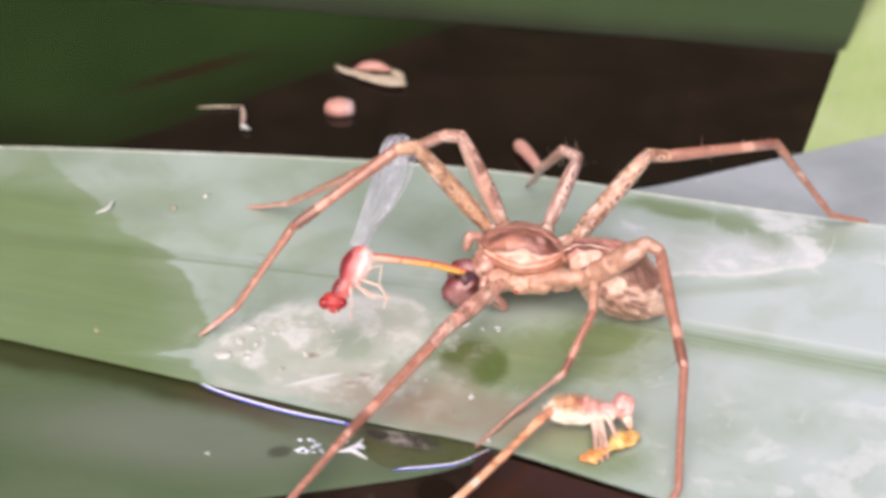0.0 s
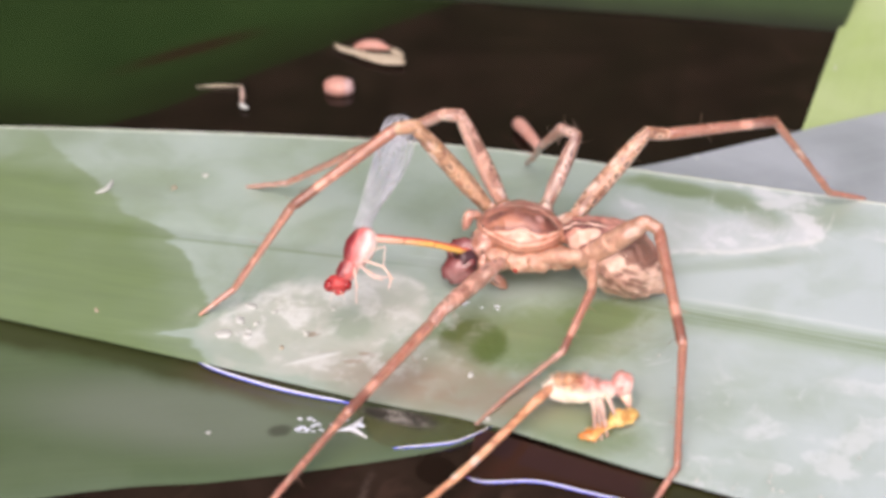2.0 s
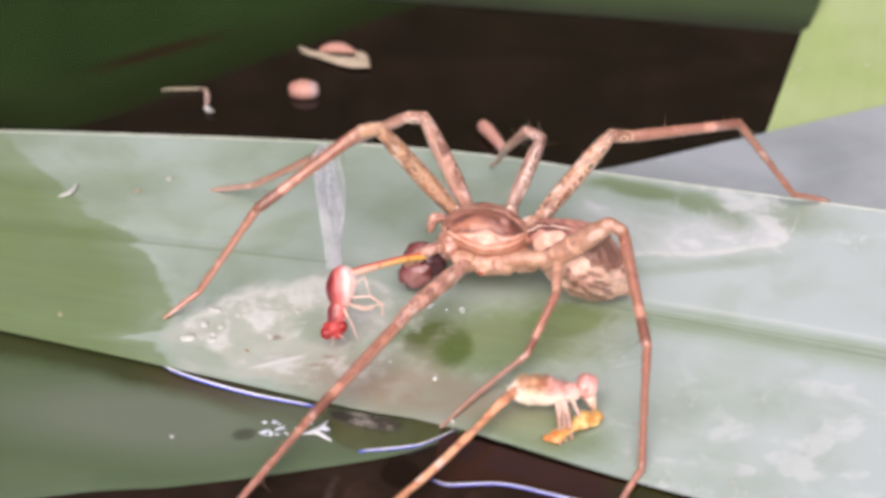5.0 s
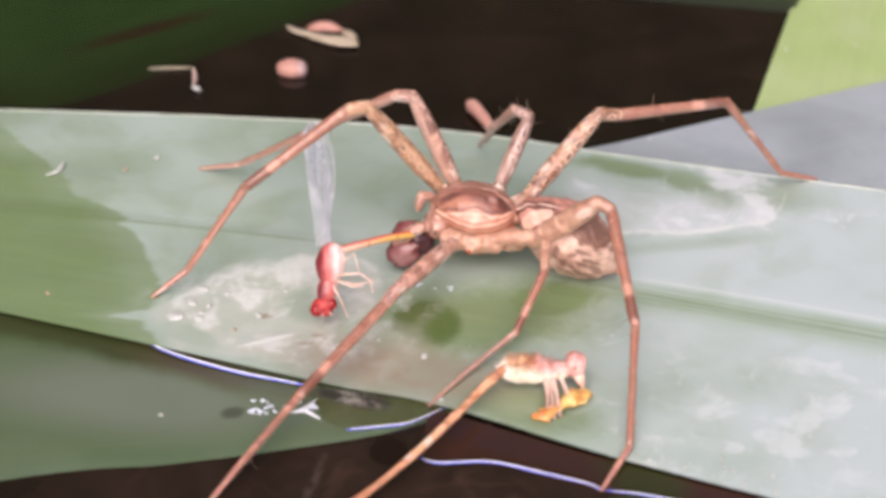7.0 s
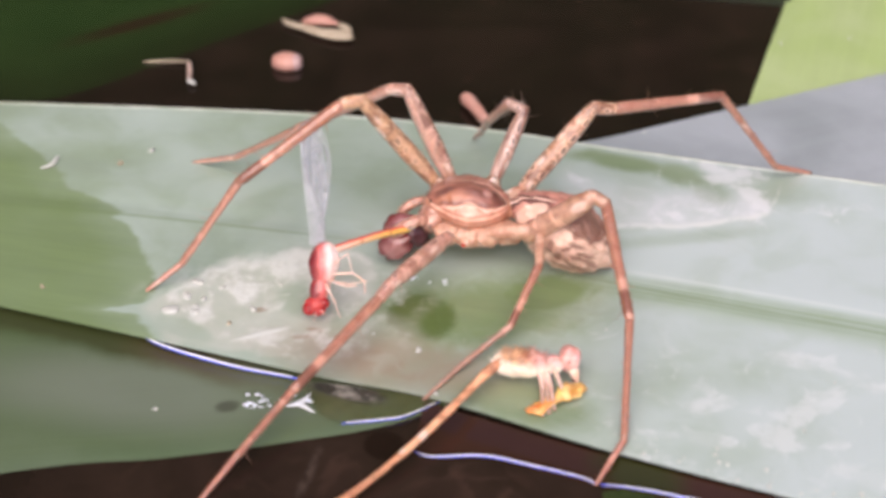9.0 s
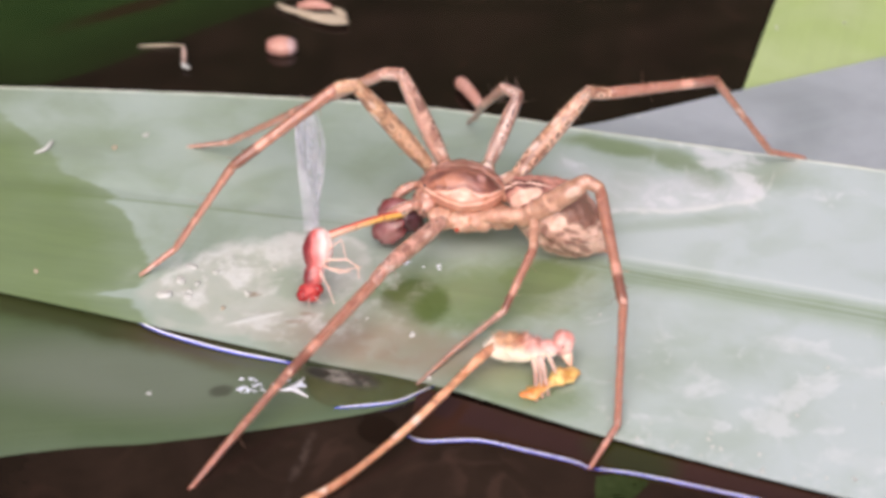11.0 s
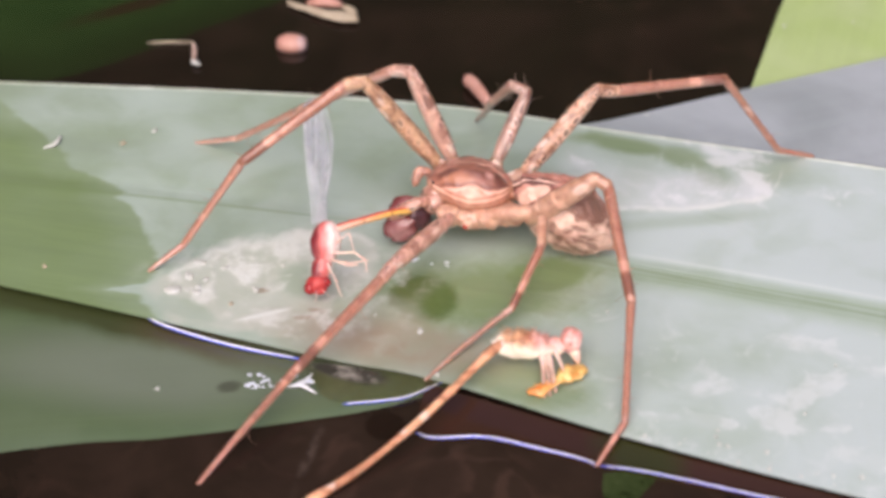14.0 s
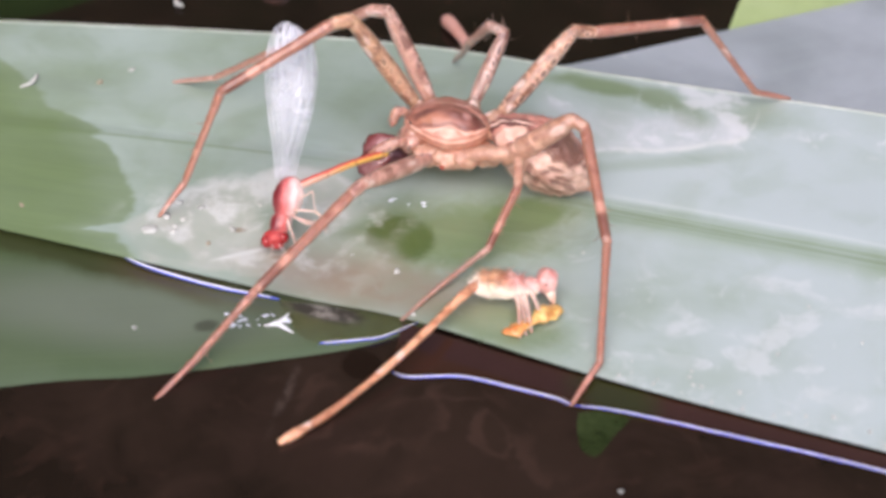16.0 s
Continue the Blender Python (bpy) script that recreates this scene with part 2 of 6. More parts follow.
    pool = part_of(part_of(pool, k.step(lace, 0.36, 0.60, 0.35, 0.95)), k.step(x, 0.0105, 0.0150))
    edge = part_of(part_of(k.step(k.math("ABSOLUTE", k.math("SUBTRACT", above, 0.0003)), 0.0007, 0.0001), part_of(k.step(x, 0.0345, 0.033), k.step(x, 0.0105, 0.0160))), k.step(fine, 0.35, 0.6, 0.15, 0.8))
    swirl = most(k.spot(28.4, 11.6, 1.6, 2.4, 35, big, 0.7), k.spot(30.7, 9.8, 1.1, 3.1, 8, big, 0.7), part_of(k.spot(31.6, 6.0, 1.0, 2.4, -20, big, 0.7), 0.7),
                 part_of(k.spot(14.6, 10.6, 2.2, 0.9, -38, big, 0.7), 0.9), part_of(k.spot(24.5, 4.4, 5.5, 1.2, 8, big, 0.8), 0.8), part_of(k.spot(26.0, 14.2, 4.0, 0.9, -17, big, 0.7), 0.7))
    swirl = k.step(k.math("MULTIPLY_ADD", swirl, 0.22, lace), 0.58, 0.74)
    swirl = part_of(swirl, part_of(k.step(y, 0.0005, 0.002), k.step(x, 0.009, 0.013)))
    # scattered white deposits towards the tip
    frost = k.spot(22.0, -24.0, 1.5, 0.8, 25, wob, 0.5)
    for fx, fy, ra, rb, ft in ((24.2, -24.0, 1.2, 0.9, 40), (26.6, -27.3, 2.1, 1.0, 0), (30.2, -25.3, 1.7, 1.3, 20), (28.3, -28.8, 2.4, 1.0, -20), (23.0, -28.6, 2.3, 0.9, -12), (18.3, -27.9, 1.9, 0.5, -10),
                               (35.2, -33.0, 2.6, 1.2, -15), (33.0, -29.4, 1.5, 0.7, 10), (31.9, -18.4, 2.8, 1.4, -14), (38.0, -21.5, 3.0, 1.5, -20), (33.4, -23.4, 1.6, 2.2, -40), (16.0, -30.5, 1.6, 0.4, -22)):
        frost = most(frost, k.spot(fx, fy, ra, rb, ft, big, 0.5))
    zone = k.spot(31.0, -25.0, 20.0, 10.0, -22, big, 0.7)
    frost = k.step(k.math("MULTIPLY_ADD", k.math("ADD", frost, part_of(zone, 0.45)), 0.16, lace), 0.585, 0.74)
    frost = part_of(part_of(frost, k.step(y, -0.012, -0.016)), k.step(lump, 0.38, 0.60, 0.25, 1.0))
    grit = part_of(k.step(k.math("ADD", y, k.math("MULTIPLY", x, 0.385)), -0.0222, -0.0240), part_of(k.step(crumb, 0.50, 0.60), k.step(x, 0.010, 0.018)))
    frost = most(frost, part_of(grit, 0.45))
    relief = lumps
    layers = [(part_of(part_of(sky_sheen, k.step(x, -0.004, 0.030)), 0.8), (0.455, 0.525, 0.535)), (part_of(part_of(k.step(k.math("ABSOLUTE", k.math("ADD", rib, 0.0020)), 0.0034, 0.0004), k.step(x, 0.008, 0.020)), 0.33), (0.20, 0.295, 0.125)), (part_of(core, k.step(fine, 0.2, 0.7, 0.95, 0.75)), (0.070, 0.112, 0.024)), (part_of(sheet, k.step(lump, 0.3, 0.7, 0.5, 0.85)), (0.50, 0.515, 0.465)), (stain, (0.25, 0.185, 0.13)), (part_of(pool, 0.75), (0.60, 0.62, 0.655)),
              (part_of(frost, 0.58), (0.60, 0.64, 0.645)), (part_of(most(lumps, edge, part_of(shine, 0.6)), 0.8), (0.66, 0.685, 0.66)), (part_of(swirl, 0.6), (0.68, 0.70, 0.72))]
    return sky_sheen, k.math("MULTIPLY_ADD", wet, 0.75, 0.2), layers, relief


def sunken_dirt_shade(k, col, cloud):
    """The large leaf's shadow painted as a muddy band, a milky painted haze, and a dark smudge."""
    x, y, z = k.xyz()
    fine = k.noise(260, 4, 0.6)
    wob = k.math("MULTIPLY_ADD", fine, 0.9, -0.45)
    e = k.math("ADD", k.math("MULTIPLY_ADD", x, 0.324, 0.0236), y)
    e = k.math("MULTIPLY_ADD", k.math("SUBTRACT", cloud, 0.5), 0.004, k.math("MULTIPLY_ADD", k.math("SUBTRACT", fine, 0.5), 0.0012, e))
    col = k.mix(k.math("MULTIPLY", k.spot(-27.0, -21.5, 14.0, 4.5, -8, k.math("MULTIPLY_ADD", cloud, 1.2, -0.6), 0.7), 0.55), col, (0.175, 0.195, 0.165))
    # brown water film and the large leaf's shadow, both put into this band
    mud_shade = k.mix(k.step(x, -0.031, -0.023), (0.034, 0.040, 0.013), (0.066, 0.046, 0.022))
    dimming = k.math("MULTIPLY", k.step(e, -0.0040, -0.0014), k.step(x, -0.010, -0.026, 0.25, 0.9))
    col = k.mix(dimming, col, mud_shade)
    return k.mix(k.math("MULTIPLY", k.spot(-18.7, -23.5, 1.0, 0.7, 10, k.math("MULTIPLY", wob, 2.2), 0.4), 0.7), col, (0.040, 0.040, 0.028))


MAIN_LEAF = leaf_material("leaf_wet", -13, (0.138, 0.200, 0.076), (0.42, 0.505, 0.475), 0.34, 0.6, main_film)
# pale margin, whitened to carry the bright highlight along the far edge
LEAF_RIM = plain("leaf_rim", (0.42, 0.47, 0.36), (0.70, 0.73, 0.66), 260, 0.3, 0.5, 0.0, 0.05, 0.4)
LOW_LEAF = leaf_material("leaf_sunken", 5, (0.052, 0.087, 0.030), (0.134, 0.170, 0.110), 0.16, 0.52, None, sunken_dirt_shade)
BLUE_LEAF = leaf_material("leaf_glaucous", 22, (0.17, 0.20, 0.20), (0.36, 0.395, 0.43), 0.40, 0.9)
LIME_LEAF = leaf_material("leaf_lime", 72, (0.265, 0.375, 0.105), (0.45, 0.52, 0.31), 0.42, 0.62)


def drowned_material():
    """A leaf a little under brown water; the water's dimming murk is painted on, thickening towards its sunken rim."""
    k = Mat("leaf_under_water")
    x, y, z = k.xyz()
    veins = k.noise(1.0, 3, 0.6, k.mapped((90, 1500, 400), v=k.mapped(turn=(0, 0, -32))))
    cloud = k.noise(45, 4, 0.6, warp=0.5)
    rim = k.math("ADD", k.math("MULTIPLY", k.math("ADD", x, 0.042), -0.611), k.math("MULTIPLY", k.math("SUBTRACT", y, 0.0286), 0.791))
    dimming = k.step(k.math("MULTIPLY_ADD", cloud, 0.008, rim), 0.017, 0.003)
    dimming = k.math("MAXIMUM", dimming, k.step(k.math("MULTIPLY_ADD", cloud, 0.012, y), 0.052, 0.032))
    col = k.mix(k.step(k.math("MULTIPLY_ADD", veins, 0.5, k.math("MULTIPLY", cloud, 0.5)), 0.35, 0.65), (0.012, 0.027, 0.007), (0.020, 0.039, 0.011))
    col = k.mix(k.math("MULTIPLY", dimming, 0.72), col, (0.011, 0.012, 0.005))
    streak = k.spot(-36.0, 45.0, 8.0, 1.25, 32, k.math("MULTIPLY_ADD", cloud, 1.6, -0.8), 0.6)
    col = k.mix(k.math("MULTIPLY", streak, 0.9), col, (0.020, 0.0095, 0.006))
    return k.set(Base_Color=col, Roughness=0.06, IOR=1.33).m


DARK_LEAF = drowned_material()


def waterline_fade(k, col, cloud):
    """Paints a blurred brown reflection along the edge that dips into the water."""
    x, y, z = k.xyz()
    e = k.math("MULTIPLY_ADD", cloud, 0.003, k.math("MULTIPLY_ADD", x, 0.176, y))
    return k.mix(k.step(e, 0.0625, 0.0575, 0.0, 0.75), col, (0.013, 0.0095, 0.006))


# the leaf's shade is put into its dark base tones
BAND_LEAF = leaf_material("leaf_shaded", -8, (0.032, 0.052, 0.017), (0.050, 0.070, 0.028), 0.25, 0.4, None, waterline_fade)


def water_material():
    """Brown pond water with drifting murk, swirling reflections painted as pale curls and a dark round spot beside the
    leaf.
    """
    k = Mat("pond_water")
    x, y, z = k.xyz()
    murk = k.noise(55, 4, 0.6, warp=1.5)
    blob = k.noise(160, 2, 0.5, warp=2.0)
    bend = k.math("MULTIPLY_ADD", k.noise(150, 3, 0.6, warp=0.8), 2.6, -1.3)
    gaps = k.step(k.noise(110, 2, 0.5), 0.42, 0.62)
    col = k.mix(k.step(murk, 0.35, 0.75), (0.0100, 0.0062, 0.0045), (0.020, 0.0120, 0.0088))
    col = k.mix(k.step(blob, 0.58, 0.74, 0.0, 0.3), col, (0.050, 0.026, 0.019))
    col = k.mix(k.math("MULTIPLY", k.spot(2.0, -38.0, 26.0, 10.0, -12, bend, 0.8), 0.6), col, (0.034, 0.020, 0.015))
    for cx, cy, ra, rb, turn, f in ((-8.6, -34.0, 1.7, 3.4, -15, 0.5), (-1.6, -35.6, 2.6, 3.8, -25, 0.55), (5.8, -36.6, 1.3, 3.6, 10, 0.6), (10.2, -37.3, 2.3, 3.4, 0, 0.5), (-5.0, -41.0, 5.0, 2.6, 20, 0.35), (3.5, -31.6, 3.0, 0.9, -8, 0.4)):
        curl = k.math("SUBTRACT", k.spot(cx, cy, ra * 1.12, rb * 1.1, turn, bend, 0.14), k.spot(cx + 0.35, cy + 0.2, ra * 0.66, rb * 0.8, turn, bend, 0.22), clamp=True)
        col = k.mix(k.math("MULTIPLY", k.math("MULTIPLY", curl, gaps), f * 0.8), col, (0.056, 0.032, 0.024))
    # faint whitish streak: a reflection painted into the water
    col = k.mix(k.math("MULTIPLY", k.spot(-11.3, -32.4, 0.35, 2.7, -14, bend, 0.9), k.step(k.noise(700, 3, 0.6), 0.40, 0.62, 0.0, 0.4)), col, (0.10, 0.075, 0.062))
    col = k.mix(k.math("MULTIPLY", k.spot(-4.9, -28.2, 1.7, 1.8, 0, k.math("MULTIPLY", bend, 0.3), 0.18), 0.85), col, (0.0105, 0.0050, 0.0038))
    k.set(Base_Color=col, Roughness=0.03, IOR=1.33)
    return k.bump(k.noise(40, 2, 0.5), 0.1, 0.15).m


WATER = water_material()


# Rough metal whose colour puts the sky's glint on water edges and drops.
def glint_metal(name, tone, rough=0.4):
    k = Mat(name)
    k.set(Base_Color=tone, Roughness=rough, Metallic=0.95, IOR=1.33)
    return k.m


# the glint's blue fringe, white core and pale drops are set by colour
BEAD = glint_metal("water_bead", (0.13, 0.18, 0.84))
BEAD_GLINT = glint_metal("water_bead_glint", (0.97, 0.98, 1.0), 0.8)
DROP = glint_metal("water_drop", (0.86, 0.90, 1.0), 0.55)


def carapace_material():
    """A glossy red-brown middle band under a pale line, a scalloped pale lobe with a double lip on the near side; local y runs across."""
    k = Mat("carapace")
    x, y, z = k.xyz()
    q = k.math("DIVIDE", x, 0.0041)
    q = k.math("MULTIPLY", q, q)
    width = k.math("MULTIPLY", k.math("MAXIMUM", k.math("SUBTRACT", 1.0, k.math("MULTIPLY", q, q)), 0.10), 0.0025)
    wave = k.math("MULTIPLY", k.math("SINE", k.math("MULTIPLY_ADD", x, 2300.0, 0.8)), 0.045)
    s = k.math("SUBTRACT", wave, k.math("DIVIDE", y, width))
    s = k.math("ADD", s, k.math("MULTIPLY_ADD", k.noise(700, 3, 0.6), 0.16, -0.08))
    mott = k.noise(900, 4, 0.6)
    rad = k.noise(1.0, 3, 0.6, k.mapped((260, 900, 700)))
    brown = k.mix(k.step(rad, 0.32, 0.68), (0.20, 0.078, 0.055), (0.46, 0.225, 0.165))
    brown = k.mix(k.math("MULTIPLY", k.oval(x, y, -1.2, -1.7, 1.7, 0.55, -6, None, 0.6), 0.65), brown, (0.56, 0.26, 0.14))
    blots = k.math("MAXIMUM", k.oval(x, y, -2.3, -0.9, 0.9, 0.42, 8, None, 0.6), k.oval(x, y, 2.9, -1.0, 0.9, 0.8, -30, None, 0.6))
    blots = k.math("MAXIMUM", blots, k.math("MULTIPLY", k.oval(x, y, 0.8, -1.35, 1.2, 0.45, -4, None, 0.7), 0.6))
    brown = k.mix(k.math("MULTIPLY", blots, 0.85), brown, (0.105, 0.036, 0.028))
    brown = k.mix(k.math("MULTIPLY", k.oval(x, y, 1.75, -1.0, 0.4, 0.3, 0, None, 0.6), 0.6), brown, (0.60, 0.37, 0.31))
    pale = k.mix(k.step(k.math("MULTIPLY_ADD", rad, 0.5, k.math("MULTIPLY", mott, 0.5)), 0.40, 0.60), (0.50, 0.215, 0.128), (0.76, 0.43, 0.30))
    # the far half: a pinkish stripe above a pale line, then a dark margin
    tail = k.math("MAXIMUM", k.math("SUBTRACT", x, 0.0014), 0.0)
    line = k.math("SUBTRACT", y, k.math("MULTIPLY_ADD", k.math("MULTIPLY", tail, tail), -200.0, 0.0005))
    line = k.math("MULTIPLY_ADD", k.math("SUBTRACT", mott, 0.5), 0.0004, line)
    beyond = k.mix(k.step(rad, 0.36, 0.62), (0.33, 0.135, 0.098), (0.60, 0.33, 0.255))
    beyond = k.mix(k.step(line, 0.0011, 0.0019, 0.0, 0.8), beyond, (0.19, 0.075, 0.055))
    col = k.mix(k.step(line, -0.0001, 0.0001), brown, beyond)
    col = k.mix(k.math("MULTIPLY", k.step(k.math("ABSOLUTE", line), 0.00024, 0.00008), k.step(k.noise(300, 2), 0.36, 0.56, 0.2, 0.85)), col, (0.76, 0.49, 0.39))
    col = k.mix(k.step(s, 0.97, 1.02), col, pale)
    for at, half, much, tone in ((1.05, 0.065, 0.95, (0.88, 0.60, 0.45)), (0.91, 0.05, 0.5, (0.13, 0.045, 0.034))):
        col = k.mix(k.math("MULTIPLY", k.step(k.math("ABSOLUTE", k.math("SUBTRACT", s, at)), half, half * 0.3), much), col, tone)
    near = k.step(y, -0.0008, -0.0014)
    rim = k.math("MULTIPLY_ADD", k.math("SUBTRACT", mott, 0.5), 0.0003, z)
    for at, half, much, tone in ((0.00085, 0.00014, 0.6, (0.42, 0.160, 0.095)), (0.00060, 0.00014, 0.7, (0.86, 0.58, 0.43)), (0.00032, 0.00014, 0.75, (0.30, 0.105, 0.065))):
        col = k.mix(k.math("MULTIPLY", near, k.step(k.math("ABSOLUTE", k.math("SUBTRACT", rim, at)), half, half * 0.3, 0.0, much)), col, tone)
    col = k.mix(k.math("MULTIPLY", k.step(z, 0.0004, 0.0001), 0.75), col, k.mix(mott, (0.40, 0.165, 0.095), (0.70, 0.40, 0.27)))
    k.set(Base_Color=k.tint(col, (0.95, 0.86, 0.87)), Roughness=0.34, Specular_IOR_Level=0.5, Coat_Weight=0.9, Coat_Roughness=0.1, Subsurface_Weight=0.2, Subsurface_Radius=(1.0, 0.4, 0.25), Subsurface_Scale=0.0006)
    return k.bump(k.math("ADD", rad, k.math("MULTIPLY", k.noise(2600, 3, 0.6), 0.5)), 0.35, 0.10).m


def abdomen_material():
    """Pink striped shoulders, a cream patch, a brown back, and beige flanks with dark zigzag marks (local x runs towards the tail)."""
    k = Mat("abdomen")
    x, y, z = k.xyz()
    mott = k.noise(420, 6, 0.68, warp=0.8)
    patchy = k.noise(230, 3, 0.55, warp=0.5)
    wob = k.math("MULTIPLY_ADD", mott, 0.9, -0.45)
    jag = k.math("MULTIPLY_ADD", k.noise(800, 3, 0.6), 1.1, -0.55)
    flank = k.mix(k.step(mott, 0.36, 0.62), (0.50, 0.325, 0.245), (0.74, 0.545, 0.425))
    flank = k.mix(k.math("MULTIPLY", k.step(patchy, 0.56, 0.64), 0.55), flank, (0.36, 0.195, 0.14))
    marks = k.oval(x, z, 1.7, 1.45, 0.85, 0.22, 4, jag, 0.3)
    for cx, cz, ra, rb, turn in ((2.9, 0.85, 0.95, 0.22, -6), (2.3, 0.35, 0.8, 0.2, -12), (1.0, 0.85, 0.5, 0.22, 40), (0.7, -0.2, 0.35, 0.6, 10), (2.0, -0.5, 0.9, 0.2, -20), (3.6, 0.1, 0.9, 0.3, -25), (-0.4, 0.3, 0.3, 0.7, 20), (1.5, -1.3, 1.2, 0.22, -8), (3.0, -1.0, 1.0, 0.25, -15)):
        marks = k.math("MAXIMUM", marks, k.oval(x, z, cx, cz, ra, rb, turn, jag, 0.3))
    flank = k.mix(k.math("MULTIPLY", marks, k.step(patchy, 0.3, 0.5, 0.25, 0.7)), flank, (0.20, 0.098, 0.072))
    # brown back, bounded by a lobed edge
    edge = k.math("MULTIPLY_ADD", k.math("SINE", k.math("MULTIPLY", x, 4200.0)), 0.00016, 0.00205)
    edge = k.math("MULTIPLY_ADD", jag, 0.0003, edge)
    back = k.math("MULTIPLY", k.step(k.math("SUBTRACT", z, edge), -0.00005, 0.00012), k.step(x, -0.0006, 0.0004))
    col = k.mix(back, flank, k.mix(mott, (0.20, 0.098, 0.068), (0.42, 0.25, 0.185)))
    # pink shoulders
    front = k.step(k.math("MULTIPLY_ADD", wob, 0.0006, x), 0.0004, -0.0012)
    top = k.mix(k.step(k.noise(1.0, 3, 0.6, k.mapped((250, 1300, 1300))), 0.35, 0.65), (0.37, 0.15, 0.115), (0.60, 0.32, 0.25))
    up = k.math("MULTIPLY", front, k.step(k.math("ADD", y, k.math("MULTIPLY", wob, 0.0004)), -0.00150, -0.00125))
    col = k.mix(up, col, top)
    ahead = k.math("MULTIPLY", up, k.step(x, -0.0018, -0.0030))
    col = k.mix(k.math("MULTIPLY", ahead, k.step(k.math("ABSOLUTE", k.math("ADD", y, 0.00055)), 0.00062, 0.00040)), col, (0.115, 0.040, 0.032))
    col = k.mix(k.math("MULTIPLY", ahead, k.step(k.math("ABSOLUTE", k.math("ADD", y, 0.00045)), 0.00018, 0.00008)), col, (0.84, 0.62, 0.50))
    # cream patch behind the waist
    col = k.mix(k.math("MULTIPLY", k.oval(x, y, -3.7, -1.9, 1.75, 0.85, 22, k.math("MULTIPLY", wob, 0.4), 0.14), k.step(z, -0.0012, -0.0006)), col, (0.24, 0.10, 0.07))
    col = k.mix(k.math("MULTIPLY", k.oval(x, y, -3.85, -1.75, 1.45, 0.62, 22, k.math("MULTIPLY", wob, 0.4), 0.14), k.step(z, -0.0008, -0.0002)), col, k.mix(mott, (0.62, 0.40, 0.30), (0.84, 0.62, 0.49)))
    col = k.mix(k.step(z, -0.0016, -0.0026, 0.0, 0.8), col, (0.76, 0.62, 0.44))
    k.set(Base_Color=k.tint(col, (0.97, 0.88, 0.88)), Roughness=0.45, Specular_IOR_Level=0.4, Coat_Weight=0.3, Coat_Roughness=0.2, Subsurface_Weight=0.15, Subsurface_Radius=(1.0, 0.45, 0.3), Subsurface_Scale=0.0007)
    return k.bump(k.math("ADD", k.math("ADD", mott, k.math("MULTIPLY", marks, -0.6)), k.math("MULTIPLY", k.noise(3200, 2, 0.6), 0.5)), 0.5, 0.2).m


def leg_material(name, c1, c2, dark, ring=1.0, band=None, bands=0.35):
    """Tan and translucent, with uneven rings along local z and rows of dark spine sockets in pale patches."""
    k = Mat(name)
    x, y, z = k.xyz()
    r = k.rand()
    comb = k.t.nodes.new("ShaderNodeCombineXYZ")
    k.put(comb.inputs[0], x), k.put(comb.inputs[1], y)
    k.put(comb.inputs[2], k.math("MULTIPLY_ADD", r, 0.037, z))
    w = comb.outputs[0]
    rings = k.noise(1.0, 3, 0.65, k.mapped((160, 160, 400), v=w))
    dash = k.noise(1.0, 4, 0.62, k.mapped((1250, 1250, 420), v=w))
    blot = k.noise(1300, 4, 0.65, w)
    col = k.mix(k.step(k.math("MULTIPLY_ADD", blot, 0.4, k.math("MULTIPLY", rings, 0.6)), 0.38, 0.60), c1, c2)
    col = k.mix(k.math("MULTIPLY", k.step(rings, 0.46, 0.39), 0.9), col, [min(0.90, c * 1.2 + 0.03) for c in c2])
    col = k.mix(k.math("MULTIPLY", k.step(rings, 0.51, 0.56), 0.85 * bands), col, [c * 0.45 + d * 0.55 for c, d in zip(c1, dark)])
    col = k.mix(k.math("MULTIPLY", k.step(dash, 0.575, 0.63), 0.9 * bands), col, dark)
    # rows of sockets a quarter turn apart
    arc = k.math("MULTIPLY", k.math("PINGPONG", k.math("ARCTAN2", y, x), math.pi / 4), 0.0009)
    zz = k.math("MULTIPLY_ADD", k.noise(420, 2, 0.5, w), 0.0040, k.math("MULTIPLY_ADD", r, 0.037, z))
    zz = k.math("PINGPONG", zz, 0.0008)
    d = k.math("SQRT", k.math("MULTIPLY_ADD", arc, arc, k.math("MULTIPLY", k.math("MULTIPLY", zz, zz), 0.55)))
    some = k.step(k.noise(420, 1, 0.5, w), 0.43, 0.50)
    col = k.mix(k.math("MULTIPLY", k.math("MULTIPLY", k.step(d, 0.00060, 0.00030), some), 0.8 * max(0.0, ring - 0.4)), col, [min(0.90, c * 1.25 + 0.14) for c in c2])
    col = k.mix(k.math("MULTIPLY", k.math("MULTIPLY", k.step(d, 0.00030, 0.00015), some), max(0.0, min(0.8, 2 * ring - 1.1))), col, [c * 0.4 for c in dark])
    # a pale streak along the limb paints its lit side
    side = k.step(k.math("ABSOLUTE", k.math("SUBTRACT", k.math("ARCTAN2", y, x), k.math("MULTIPLY_ADD", r, 1.6, -0.8))), 0.75, 0.25)
    col = k.mix(k.math("MULTIPLY", k.math("MULTIPLY", side, k.step(k.noise(1.0, 2, 0.5, k.mapped((600, 600, 130), v=w)), 0.34, 0.54)), 0.75), col, [min(0.9, c * 1.1 + 0.08) for c in c2])
    # whitish flecks painted as glints on the skin
    glint_fleck = k.math("MULTIPLY", k.step(k.cells(620, k.mapped((1, 1, 0.5), v=w)), 0.36, 0.18), k.step(k.noise(300, 1, 0.5, w), 0.45, 0.53))
    col = k.mix(k.math("MULTIPLY", glint_fleck, min(0.75, 0.6 * ring + 0.1)), col, (0.92, 0.78, 0.67))
    if band:
        lo, hi = band
